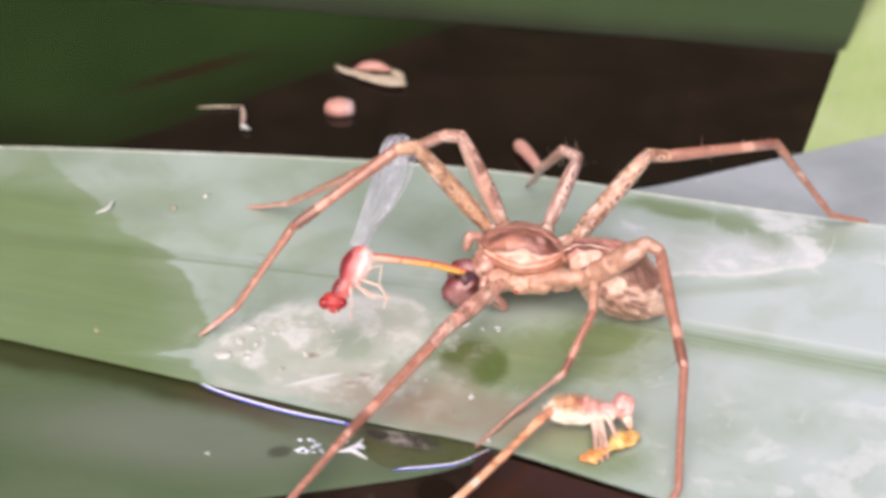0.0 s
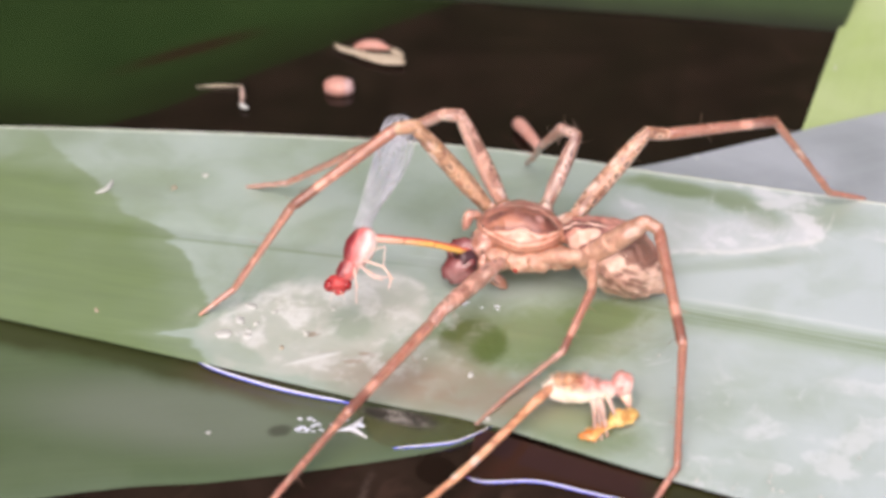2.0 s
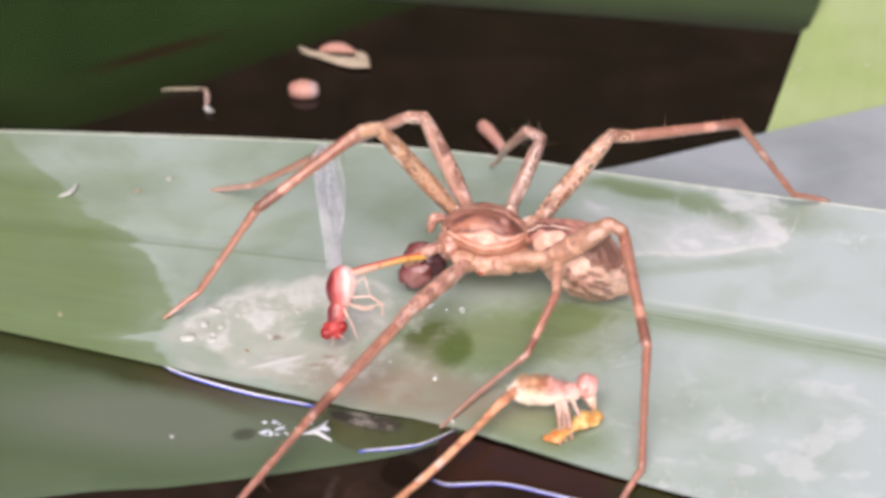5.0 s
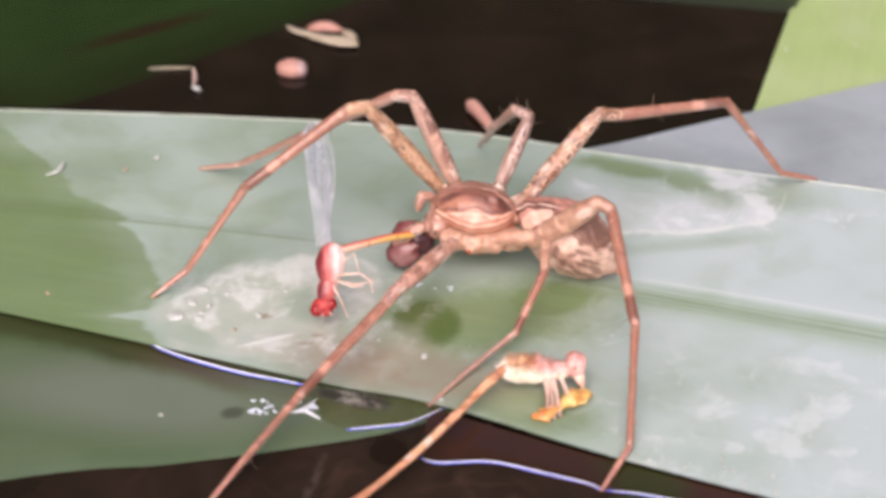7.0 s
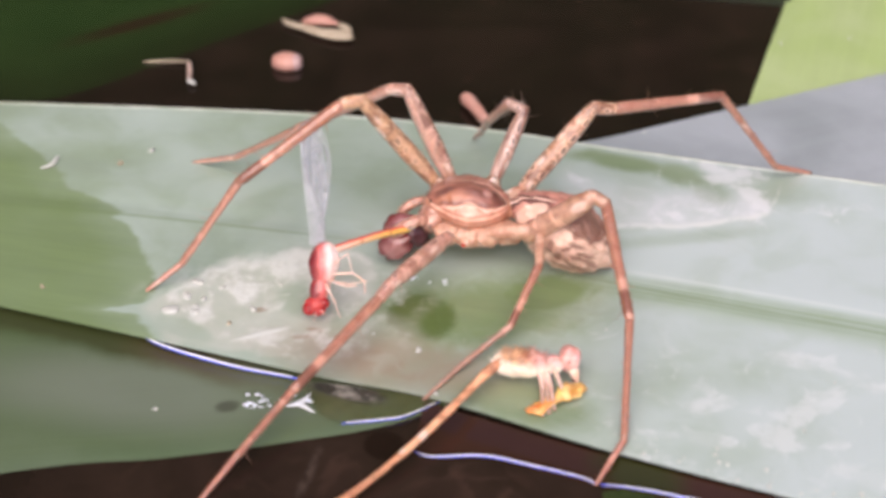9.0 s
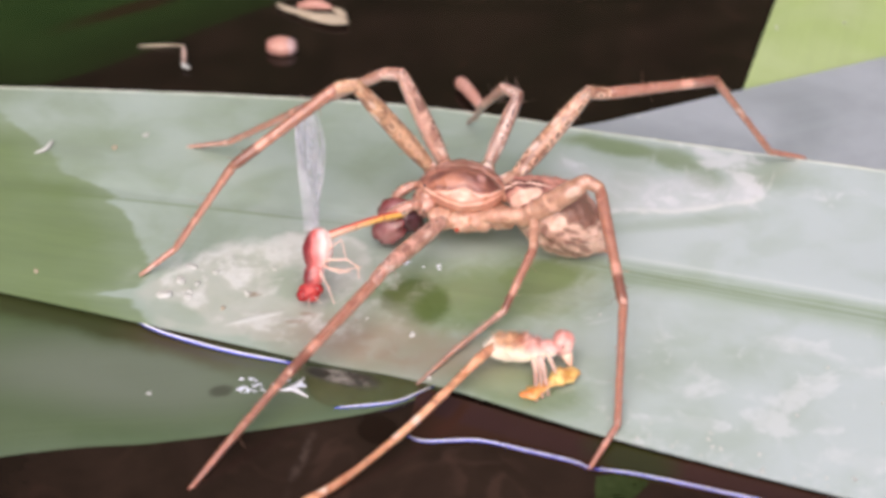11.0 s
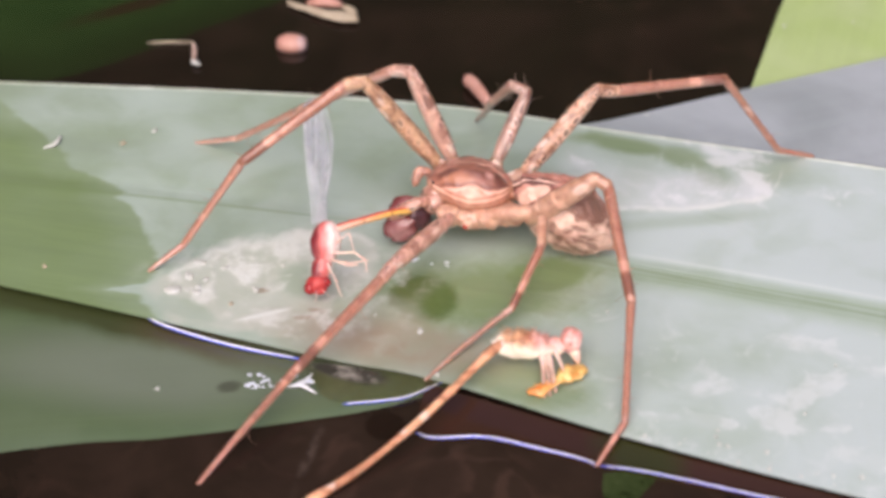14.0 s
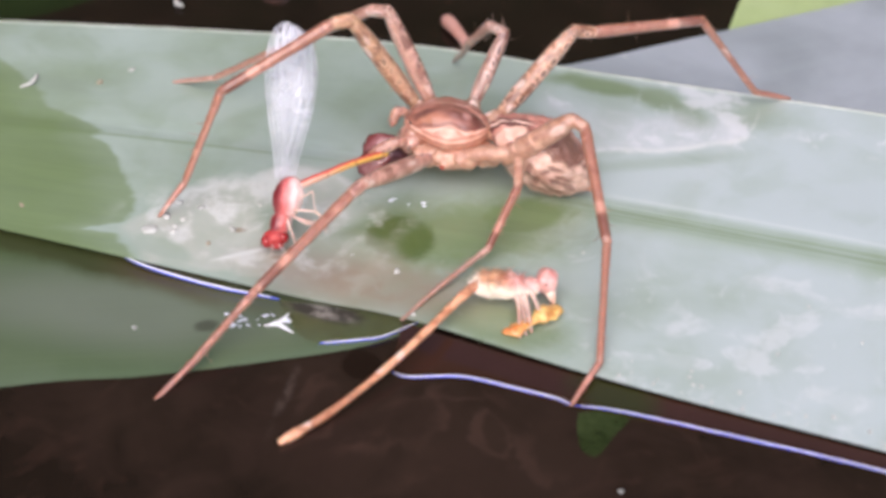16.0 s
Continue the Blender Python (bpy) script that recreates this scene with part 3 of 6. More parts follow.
        col = k.mix(k.math("MULTIPLY", k.step(z, (lo - 1.6) * MM, (lo - 1.1) * MM), k.step(z, (lo + 0.1) * MM, (lo - 0.3) * MM, 0.0, 0.75)), col, [min(0.92, c * 1.3 + 0.08) for c in c2])
        col = k.mix(k.math("MULTIPLY", k.step(k.math("MULTIPLY_ADD", blot, 0.0008, z), lo * MM, (lo + 0.7) * MM), k.step(z, hi * MM, (hi - 0.3) * MM, 0.0, 0.75)), col, [c * 0.2 + d * 0.8 for c, d in zip(c1, dark)])
    k.set(Base_Color=k.tint(col, (0.96, 0.90, 0.90)), Roughness=0.3, Specular_IOR_Level=0.5, Coat_Weight=0.8, Coat_Roughness=0.1, Subsurface_Weight=0.3, Subsurface_Radius=(1.0, 0.45, 0.25), Subsurface_Scale=0.0007)
    return k.bump(k.math("ADD", dash, k.noise(3000, 3, 0.65, w)), 0.5, 0.07).m


CARAPACE, ABDOMEN = carapace_material(), abdomen_material()
FEMUR = leg_material("leg_femur", (0.33, 0.165, 0.100), (0.56, 0.345, 0.225), (0.12, 0.046, 0.030), 1.4, None, 0.95)
FEMUR_OCHRE = leg_material("leg_femur_ochre", (0.36, 0.180, 0.100), (0.63, 0.395, 0.235), (0.13, 0.050, 0.032), 1.35, None, 0.9)
FEMUR_ROSE = leg_material("leg_femur_rose", (0.31, 0.160, 0.115), (0.54, 0.335, 0.255), (0.12, 0.048, 0.036), 1.35, None, 0.95)
FEMUR_PALE = leg_material("leg_femur_pale", (0.36, 0.170, 0.122), (0.57, 0.340, 0.262), (0.18, 0.072, 0.050), 0.9, None, 0.55)
SHANK_TONES = ((0.30, 0.122, 0.078), (0.47, 0.235, 0.157), (0.17, 0.066, 0.043), 0.5)
FOOT = leg_material("leg_foot", (0.36, 0.150, 0.105), (0.48, 0.235, 0.168), (0.22, 0.10, 0.07), 0.4)
FOOT_PALE = leg_material("leg_foot_pale", (0.38, 0.215, 0.160), (0.52, 0.325, 0.255), (0.24, 0.12, 0.09), 0.3)
SHANK_PALE = leg_material("leg_shank_pale", (0.34, 0.180, 0.130), (0.48, 0.285, 0.215), (0.20, 0.09, 0.065), 0.4)
FEMUR_GREY = leg_material("leg_femur_grey", (0.25, 0.135, 0.100), (0.43, 0.275, 0.215), (0.11, 0.046, 0.036), 1.35, None, 1.0)
STERNUM = plain("sternum", (0.48, 0.20, 0.122), (0.68, 0.37, 0.25), 900, 0.38, 0.45, 0.2, 0.08, 0.3)
HIP = plain("hip", (0.38, 0.175, 0.112), (0.68, 0.42, 0.30), 620, 0.34, 0.5, 0.25, 0.25, 0.45)
FEMUR_TAN = leg_material("leg_femur_tan", (0.33, 0.165, 0.105), (0.58, 0.355, 0.245), (0.17, 0.070, 0.050), 0.6, None, 0.22)
WOUND = plain("wound", (0.30, 0.025, 0.015), (0.48, 0.06, 0.035), 1500, 0.25, 0.5)
MOUTH_DARK = plain("mouth_dark", (0.035, 0.012, 0.014), (0.09, 0.03, 0.035), 900, 0.3, 0.5)


def jaw_material():
    """Dark maroon with a mauve-pink swelling on the outer face."""
    k = Mat("jaw")
    n = k.noise(520, 4, 0.6)
    d = k.spot(-0.15, -0.1, 1.0, 1.6, 0, k.math("MULTIPLY_ADD", n, 1.0, -0.5), 0.35)
    z = k.xyz()[2]
    d = k.math("MULTIPLY", d, k.step(k.math("ABSOLUTE", z), 0.0013, 0.0006))
    k.set(Base_Color=k.mix(d, k.mix(n, (0.100, 0.016, 0.020), (0.25, 0.062, 0.058)), (0.36, 0.155, 0.15)), Roughness=0.24, Specular_IOR_Level=0.6, Coat_Weight=0.4, Coat_Roughness=0.1)
    return k.bump(n, 0.4, 0.08).m


JAW = jaw_material()
PALP = leg_material("palp_skin", (0.33, 0.142, 0.098), (0.56, 0.315, 0.225), (0.16, 0.06, 0.045))
EYE_BLACK = plain("spider_eye", (0.010, 0.008, 0.008), (0.02, 0.015, 0.012), 2000, 0.08, 0.6)


def prey_thorax():
    """Dark red back, pinkish red side and a white flank, across local x."""
    k = Mat("prey_thorax")
    x, y, z = k.xyz()
    q = k.math("MULTIPLY_ADD", k.math("SUBTRACT", k.noise(900, 3), 0.5), 0.0009, k.math("MULTIPLY_ADD", y, 0.12, x))
    g = k.noise(3000, 3, 0.6)
    col = k.mix(k.step(q, -0.0010, -0.0003), (0.21, 0.024, 0.030), k.mix(g, (0.52, 0.09, 0.085), (0.70, 0.20, 0.18)))
    col = k.mix(k.step(q, -0.0002, 0.0009), col, k.mix(g, (0.82, 0.58, 0.53), (0.92, 0.80, 0.76)))
    col = k.mix(k.math("MULTIPLY", k.step(k.math("ABSOLUTE", k.math("SUBTRACT", q, 0.0009)), 0.00016, 0.00005), 0.4), col, (0.66, 0.30, 0.26))
    k.set(Base_Color=col, Roughness=0.28, Specular_IOR_Level=0.5, Coat_Weight=0.3, Coat_Roughness=0.12, Subsurface_Weight=0.2, Subsurface_Radius=(1.0, 0.4, 0.3), Subsurface_Scale=0.0005)
    return k.bump(g, 0.25, 0.04).m


PREY_THORAX = prey_thorax()
PREY_HEAD = plain("prey_head", (0.24, 0.012, 0.018), (0.66, 0.075, 0.060), 700, 0.38, 0.45, 0.15, 0.05)
PREY_EYE = plain("prey_eye", (0.16, 0.006, 0.010), (0.46, 0.025, 0.024), 1000, 0.18, 0.4, 0.1, 0.02, 0.2)


def prey_tail():
    """Red above; below, pale pink by the thorax and yellow towards the tip (local x)."""
    k = Mat("prey_tail")
    x, y, z = k.xyz()
    n = k.t.nodes.new("ShaderNodeTexCoord")
    up = k.math("MULTIPLY_ADD", k.math("SUBTRACT", k.noise(700, 3), 0.5), 0.5, k.xyz(n.outputs["Normal"])[1])
    g = k.noise(2400, 3, 0.6)
    low = k.mix(k.step(x, 0.0010, 0.0060), k.mix(g, (0.74, 0.40, 0.29), (0.88, 0.62, 0.48)), k.mix(g, (0.80, 0.40, 0.07), (0.92, 0.58, 0.16)))
    ring = k.step(k.math("PINGPONG", x, 0.0014), 0.00016, 0.00006)
    low = k.mix(k.math("MULTIPLY", ring, 0.6), low, (0.46, 0.16, 0.08))
    k.set(Base_Color=k.mix(k.step(up, 0.34, 0.62), low, k.mix(g, (0.54, 0.05, 0.04), (0.76, 0.14, 0.10))), Roughness=0.3, Coat_Weight=0.3, Coat_Roughness=0.12, Subsurface_Weight=0.2, Subsurface_Radius=(1.0, 0.5, 0.3), Subsurface_Scale=0.0005)
    return k.bump(g, 0.25, 0.04).m


PREY_TAIL = prey_tail()
PREY_LEG = plain("prey_leg", (0.72, 0.42, 0.33), (0.86, 0.64, 0.55), 1400, 0.35, 0.5, 0.3)


def husk_thorax():
    """Cream below; rusty at the rear of the back and pink towards the head (local x)."""
    k = Mat("husk_thorax")
    x, y, z = k.xyz()
    n = k.noise(900, 4, 0.65)
    back = k.mix(k.step(x, -0.0006, 0.0010), k.mix(k.step(n, 0.35, 0.65), (0.36, 0.12, 0.045), (0.82, 0.46, 0.26)), k.mix(k.step(n, 0.35, 0.65), (0.56, 0.20, 0.16), (0.80, 0.48, 0.42)))
    up = k.step(k.math("MULTIPLY_ADD", n, 0.0012, k.math("MULTIPLY_ADD", x, 0.10, z)), 0.0009, 0.0017)
    k.set(Base_Color=k.mix(up, k.mix(n, (0.84, 0.68, 0.50), (0.95, 0.89, 0.79)), back), Roughness=0.4, Subsurface_Weight=0.3, Subsurface_Radius=(1.0, 0.6, 0.4), Subsurface_Scale=0.0006)
    return k.bump(n, 0.4, 0.12).m


HUSK_THORAX = husk_thorax()
HUSK_HEAD = plain("husk_head", (0.56, 0.17, 0.14), (0.88, 0.58, 0.52), 620, 0.3, 0.5, 0.2, 0.12, 0.4)
HUSK_EYE = plain("husk_eye", (0.12, 0.05, 0.04), (0.26, 0.12, 0.10), 900, 0.4)
HUSK_JAW = plain("husk_jaw", (0.62, 0.36, 0.26), (0.92, 0.76, 0.62), 900, 0.35, 0.5, 0.3, 0.1, 0.3)
HUSK_TAIL = leg_material("husk_tail", (0.47, 0.190, 0.090), (0.72, 0.395, 0.225), (0.22, 0.08, 0.045), 0.9, None, 0.5)
HUSK_LEG = plain("husk_leg", (0.36, 0.19, 0.14), (0.80, 0.62, 0.52), 620, 0.35, 0.5, 0.3, 0.12, 0.3)
CHAFF = plain("chaff", (0.34, 0.27, 0.19), (0.52, 0.44, 0.33), 1200, 0.6)
CHAFF_GREY = plain("chaff_grey", (0.30, 0.24, 0.17), (0.46, 0.38, 0.28), 1000, 0.6)
CHAFF_WHITE = plain("chaff_white", (0.46, 0.47, 0.43), (0.62, 0.63, 0.60), 1500, 0.55)
SEED_PINK = plain("seed_pink", (0.42, 0.195, 0.150), (0.55, 0.31, 0.255), 500, 0.5, 0.4, 0.1)
BUD_PINK = plain("bud_pink", (0.42, 0.27, 0.22), (0.60, 0.45, 0.38), 700, 0.5)
SEED_GREY = plain("seed_grey", (0.36, 0.23, 0.22), (0.54, 0.37, 0.36), 700, 0.5)
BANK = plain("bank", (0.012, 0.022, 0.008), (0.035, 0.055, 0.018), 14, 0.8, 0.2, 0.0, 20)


def wing_material():
    """Clear membrane, a little milky, in small pleated cells that glint."""
    k = Mat("wing")
    n = k.noise(1.0, 3, 0.5, k.mapped((1100, 55, 900)))
    net = k.cells(1700, k.mapped((1, 0.55, 1)), "DISTANCE_TO_EDGE")
    k.set(Base_Color=k.mix(k.step(n, 0.35, 0.65), (0.58, 0.60, 0.68), (0.88, 0.90, 0.98)), Roughness=0.16, Specular_IOR_Level=0.6,
          Alpha=k.math("MULTIPLY", k.step(net, 0.02, 0.12, 0.34, 0.17), k.math("MULTIPLY", k.step(n, 0.35, 0.65, 0.55, 1.25), k.step(k.xyz()[1], 0.001, 0.010, 0.45, 1.12))))
    return k.bump(k.cells(1700, k.mapped((1, 0.55, 1))), 0.8, 0.12).m


WING = wing_material()
VEIN = plain("wing_vein", (0.42, 0.42, 0.46), (0.84, 0.85, 0.90), 600, 0.22)


# ---- building ----
def V(*p):
    return Vector(p)


def mesh_of(name, bm, material, smooth=True):
    bmesh.ops.recalc_face_normals(bm, faces=bm.faces)
    bmesh.ops.scale(bm, vec=(MM, MM, MM), verts=bm.verts)
    me = bpy.data.meshes.new(name)
    bm.to_mesh(me)
    bm.free()
    for p in me.polygons:
        p.use_smooth = smooth
    me.materials.append(material)
    return me


def part(name, bm, material, parent=None, label="", at=None, smooth=True):
    """One mesh object; at: its pose in its parent's space, in metres."""
    ob = new(name, mesh_of(name, bm, material, smooth))
    ob.parent = parent
    if at is not None:
        ob.matrix_basis = at
    return tagged(ob, label) if label else ob


def root(name, at, label, category, group=""):
    ob = new(name)
    ob.empty_display_size = 0.002
    ob.matrix_basis = at
    return tagged(ob, label, category, group)


def mm_pose(x, y, z, rx=0, ry=0, rz=0):
    return pose(x * MM, y * MM, z * MM, rx, ry, rz)


def curve_points(pts, n):
    """n points on a smooth curve through pts."""
    pts = [Vector(p) for p in pts]
    q = [pts[0] * 2 - pts[1]] + pts + [pts[-1] * 2 - pts[-2]]
    out, m = [], len(pts) - 1
    for i in range(n):
        u = i / (n - 1) * m
        k = min(int(u), m - 1)
        t = u - k
        a, b, c, d = q[k], q[k + 1], q[k + 2], q[k + 3]
        out.append(0.5 * (2 * b + (c - a) * t + (2 * a - 5 * b + 4 * c - d) * t * t + (3 * b - a - 3 * c + d) * t ** 3))
    return out


def tube(bm, pts, radii, sides=12, flat=1.0, up=(0, 0, 1)):
    """A closed tube along pts; radii: one for each point; flat: its height over its width."""
    rings, up = [], Vector(up)
    for i, p in enumerate(pts):
        d = (pts[min(i + 1, len(pts) - 1)] - pts[max(i - 1, 0)]).normalized()
        s = d.cross(up)
        s = s.normalized() if s.length > 1e-4 else d.orthogonal().normalized()
        w = s.cross(d)
        rings.append([bm.verts.new(p + (s * math.cos(a) + w * math.sin(a) * flat) * radii[i]) for a in (2 * math.pi * j / sides for j in range(sides))])
    for r0, r1 in zip(rings, rings[1:]):
        for j in range(sides):
            bm.faces.new((r0[j], r0[(j + 1) % sides], r1[(j + 1) % sides], r1[j]))
    bm.faces.new(rings[0][::-1]), bm.faces.new(rings[-1])
    return bm


def ball(bm, centre, radii, turn=None, rough=0.0, seg=28, rings=18, shape=None):
    """An oval body; shape(p) may push its unit-sphere points about; rough: unevenness."""
    made = bmesh.ops.create_uvsphere(bm, u_segments=seg, v_segments=rings, radius=1.0)["verts"]
    m = (turn or Matrix()).to_3x3()
    for v in made:
        p = v.co.copy()
        if shape:
            p = shape(p)
        p = Vector((p.x * radii[0], p.y * radii[1], p.z * radii[2]))
        if rough:
            p *= 1 + rough * noise.noise(p * 1.3 + Vector(centre))
        v.co = m @ p + Vector(centre)
    return bm


def hairs(bm, a, b, ra, rb, count, length, thick, rng, lean=0.5):
    """Fine tapered bristles on a tapered tube from a to b."""
    a, b = Vector(a), Vector(b)
    d = (b - a).normalized()
    s = d.orthogonal().normalized()
    w = d.cross(s)
    for _ in range(count):
        t, ang = rng.uniform(0.05, 0.97), rng.uniform(0, 2 * math.pi)
        o = s * math.cos(ang) + w * math.sin(ang)
        p = a.lerp(b, t) + o * (ra + (rb - ra) * t) * 0.9
        e = p + (o + d * rng.uniform(0.1, lean * 2)).normalized() * length * rng.uniform(0.5, 1.2)
        side = o.cross(d).normalized() * thick
        q = [bm.verts.new(p + side), bm.verts.new(p - side), bm.verts.new(p + d * thick * 1.7), bm.verts.new(e)]
        for i, j, k in ((0, 1, 3), (1, 2, 3), (2, 0, 3)):
            bm.faces.new((q[i], q[j], q[k]))
    return bm


def fuzz(bm, count, length, thick, seed, top=-1.0):
    """Short fine hairs standing on a closed body."""
    rng = random.Random(seed)
    bm.normal_update()
    faces = [f for f in bm.faces if f.normal.z > top]
    roots = [(f.calc_center_median(), f.normal.copy()) for f in rng.choices(faces, weights=[f.calc_area() for f in faces], k=count)]
    for c, n in roots:
        s = n.orthogonal().normalized()
        w = n.cross(s)
        a = rng.uniform(0, 2 * math.pi)
        o = s * math.cos(a) + w * math.sin(a)
        p = c + o * rng.uniform(0, 0.15) - n * 0.02
        e = p + (n + o * rng.uniform(0.2, 1.3)).normalized() * length * rng.uniform(0.5, 1.2)
        q = [bm.verts.new(p + s * thick), bm.verts.new(p + (w - s * 0.5) * thick), bm.verts.new(p - (w + s * 0.5) * thick), bm.verts.new(e)]
        for i, j, k in ((0, 1, 3), (1, 2, 3), (2, 0, 3)):
            bm.faces.new((q[i], q[j], q[k]))
    return bm


# ---- pond ----
def water_sheet():
    bm = bmesh.new()
    edges = [-9000, -3000, -900, -300, -120, -60, -30, 0, 30, 60, 120, 300, 900, 3000, 9000]
    grid = [[bm.verts.new((x, y, 0)) for x in edges] for y in edges]
    for r0, r1 in zip(grid, grid[1:]):
        for j in range(len(edges) - 1):
            bm.faces.new((r0[j], r0[j + 1], r1[j + 1], r1[j]))
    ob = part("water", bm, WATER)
    return tagged(ob, "dark brown still pond water with a murky bottom", "water", kind="structure")


water_sheet()


def unseen_bank():
    """Unseen dark growth, added to close the pond and darken the water's reflections."""
    bm = bmesh.new()
    low, high, out = [], [], []
    for i in range(41):
        a = radians(-15 + 210 * i / 40)
        h = 760 + 90 * noise.noise(V(i * 0.45, 3.1, 0))
        r = 640 + 40 * noise.noise(V(i * 0.3, 0, 7.7))
        low.append(bm.verts.new((r * math.cos(a), r * math.sin(a), -3)))
        high.append(bm.verts.new((r * 1.05 * math.cos(a), r * 1.05 * math.sin(a), h)))
        out.append(bm.verts.new((r * 1.5 * math.cos(a), r * 1.5 * math.sin(a), h * 0.9)))
    for i in range(40):
        bm.faces.new((low[i], low[i + 1], high[i + 1], high[i]))
        bm.faces.new((high[i], high[i + 1], out[i + 1], out[i]))
    return tagged(part("backdrop", bm, BANK), "unseen dark green growth added round the pond to darken its reflections", "bank", kind="structure")


unseen_bank()


def strap_leaf(name, edge_a, edge_b, material, label, arch=0.6, thick=0.5, rib=0.0, rise=None, along=90, across=26, wave=0.15, margin=True):
    """A blade between two edges, with an arched section, a midrib furrow, uneven level and a rounded rim."""
    A, B = curve_points(edge_a, along), curve_points(edge_b, along)
    bm = bmesh.new()
    top, low = [], []
    for i in range(along):
        rt, rl = [], []
        for j in range(across + 1):
            u = j / across
            p = A[i].lerp(B[i], u)
            e = min(u, 1 - u) * 2
            p.z += arch * (math.sin(math.pi * u) - 0.5) * 0.5
            p.z += wave * noise.noise(V(p.x * 0.06, p.y * 0.09, 2.0))
            p.z -= rib * math.exp(-((u - 0.52) / 0.02) ** 2)
            if rise:
                p.z += rise(p, u)
            t = thick * min(1.0, 0.35 + 6 * e)
            rt.append(bm.verts.new(p))
            rl.append(bm.verts.new(p + V(0, 0, -t)))
        top.append(rt), low.append(rl)
    for i in range(along - 1):
        for j in range(across):
            bm.faces.new((top[i][j], top[i][j + 1], top[i + 1][j + 1], top[i + 1][j]))
            bm.faces.new((low[i][j + 1], low[i][j], low[i + 1][j], low[i + 1][j + 1]))
        for j in (0, across):
            bm.faces.new([bm.verts.new(v.co) for v in (top[i][j], top[i + 1][j], low[i + 1][j], low[i][j])])
    rims = {j: [tuple(r[j].co) for r in top] for j in (0, round(across * 0.52), across)}
    for i, k in ((0, 1), (along - 1, -1)):
        for j in range(across):
            q = (top[i][j + 1], top[i][j], low[i][j], low[i][j + 1])
            bm.faces.new([bm.verts.new(v.co) for v in (q if k > 0 else q[::-1])])
    o = (A[along // 2] + B[along // 2]) / 2
    leaf = root(name, mm_pose(o.x, o.y, o.z - thick), label, "leaf", "strap leaves on the pond")
    back = mm_pose(-o.x, -o.y, -o.z + thick)
    part("blade", bm, material, leaf, "", back)
    for nm, row, r, up in (("margin", across, 0.11, 0.0), ("midrib", round(across * 0.52), 0.26, -0.12)):
        P = [V(*c) for c in rims[row]]
        if nm == "margin" and not margin or nm == "midrib" and along < 90:
            continue
        if nm == "midrib" and not rib:
            r, up = 0.10, -0.08
        strip = tube(bmesh.new(), [q + V(0, 0, up) for q in P], [r * (1 + 0.3 * noise.noise(q * 0.4)) for q in P], 7, flat=0.6)
        part(nm, strip, LEAF_RIM if nm == "margin" and material == MAIN_LEAF else material, leaf, "", back)
    return leaf


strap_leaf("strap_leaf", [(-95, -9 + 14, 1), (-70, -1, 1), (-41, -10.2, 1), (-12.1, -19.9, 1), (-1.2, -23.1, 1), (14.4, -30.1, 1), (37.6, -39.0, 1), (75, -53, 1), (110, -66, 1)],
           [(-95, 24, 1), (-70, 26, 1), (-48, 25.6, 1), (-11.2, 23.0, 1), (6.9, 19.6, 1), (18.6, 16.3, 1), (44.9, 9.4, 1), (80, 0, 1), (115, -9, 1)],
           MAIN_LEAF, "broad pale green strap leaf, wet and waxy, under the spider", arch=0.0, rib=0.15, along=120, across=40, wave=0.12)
strap_leaf("strap_leaf", [(-80, -45, .15), (-36.7, -33.0, .15), (-22.9, -30.8, .15), (-13.6, -28.7, .15), (-4.1, -26.0, .15), (2.5, -21.7, .1), (8, -16, .05)],
           [(-80, -4, .2), (-60, -3, .2), (-40, -5, .2), (-20, -10, .2), (-8, -13, .2), (4, -15.2, .1), (9, -15.5, .05)],
           LOW_LEAF, "dull dark green strap leaf half sunk in the water", rise=lambda p, u: -0.45 * math.exp(-(u / 0.035) ** 2), arch=0.0, thick=0.12, wave=0.04, margin=False)
strap_leaf("strap_leaf", [(6, 16.6, .2), (15.9, 19.2, .4), (21.5, 21.0, .6), (35, 26.5, .75), (49.6, 32.3, .9), (95, 50, 1.8)],
           [(7, 12, .0), (16, 8, .1), (24, 4, .1), (40, 2, .1), (60, 4, .1), (110, 16, .4)],
           BLUE_LEAF, "blue-grey waxy strap leaf beneath the large leaf", arch=0.1, thick=0.4)
strap_leaf("strap_leaf", [(27, 7.5, .2), (33.2, 26.0, .3), (45.5, 63.4, .6), (60, 108, 1.5), (85, 180, 3)],
           [(78, 2, .2), (84, 22, .3), (98, 60, .6), (116, 105, 1.5), (145, 178, 3)],
           LIME_LEAF, "bright yellow-green strap leaf lying on the water", arch=0.2, thick=0.4)
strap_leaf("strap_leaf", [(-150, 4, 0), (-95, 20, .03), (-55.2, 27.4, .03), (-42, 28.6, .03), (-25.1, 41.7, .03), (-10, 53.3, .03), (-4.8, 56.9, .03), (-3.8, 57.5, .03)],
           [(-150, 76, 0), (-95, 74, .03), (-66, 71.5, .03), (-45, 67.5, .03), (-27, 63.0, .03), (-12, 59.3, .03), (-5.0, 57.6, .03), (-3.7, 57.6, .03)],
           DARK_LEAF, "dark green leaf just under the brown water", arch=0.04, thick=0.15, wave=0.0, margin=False)
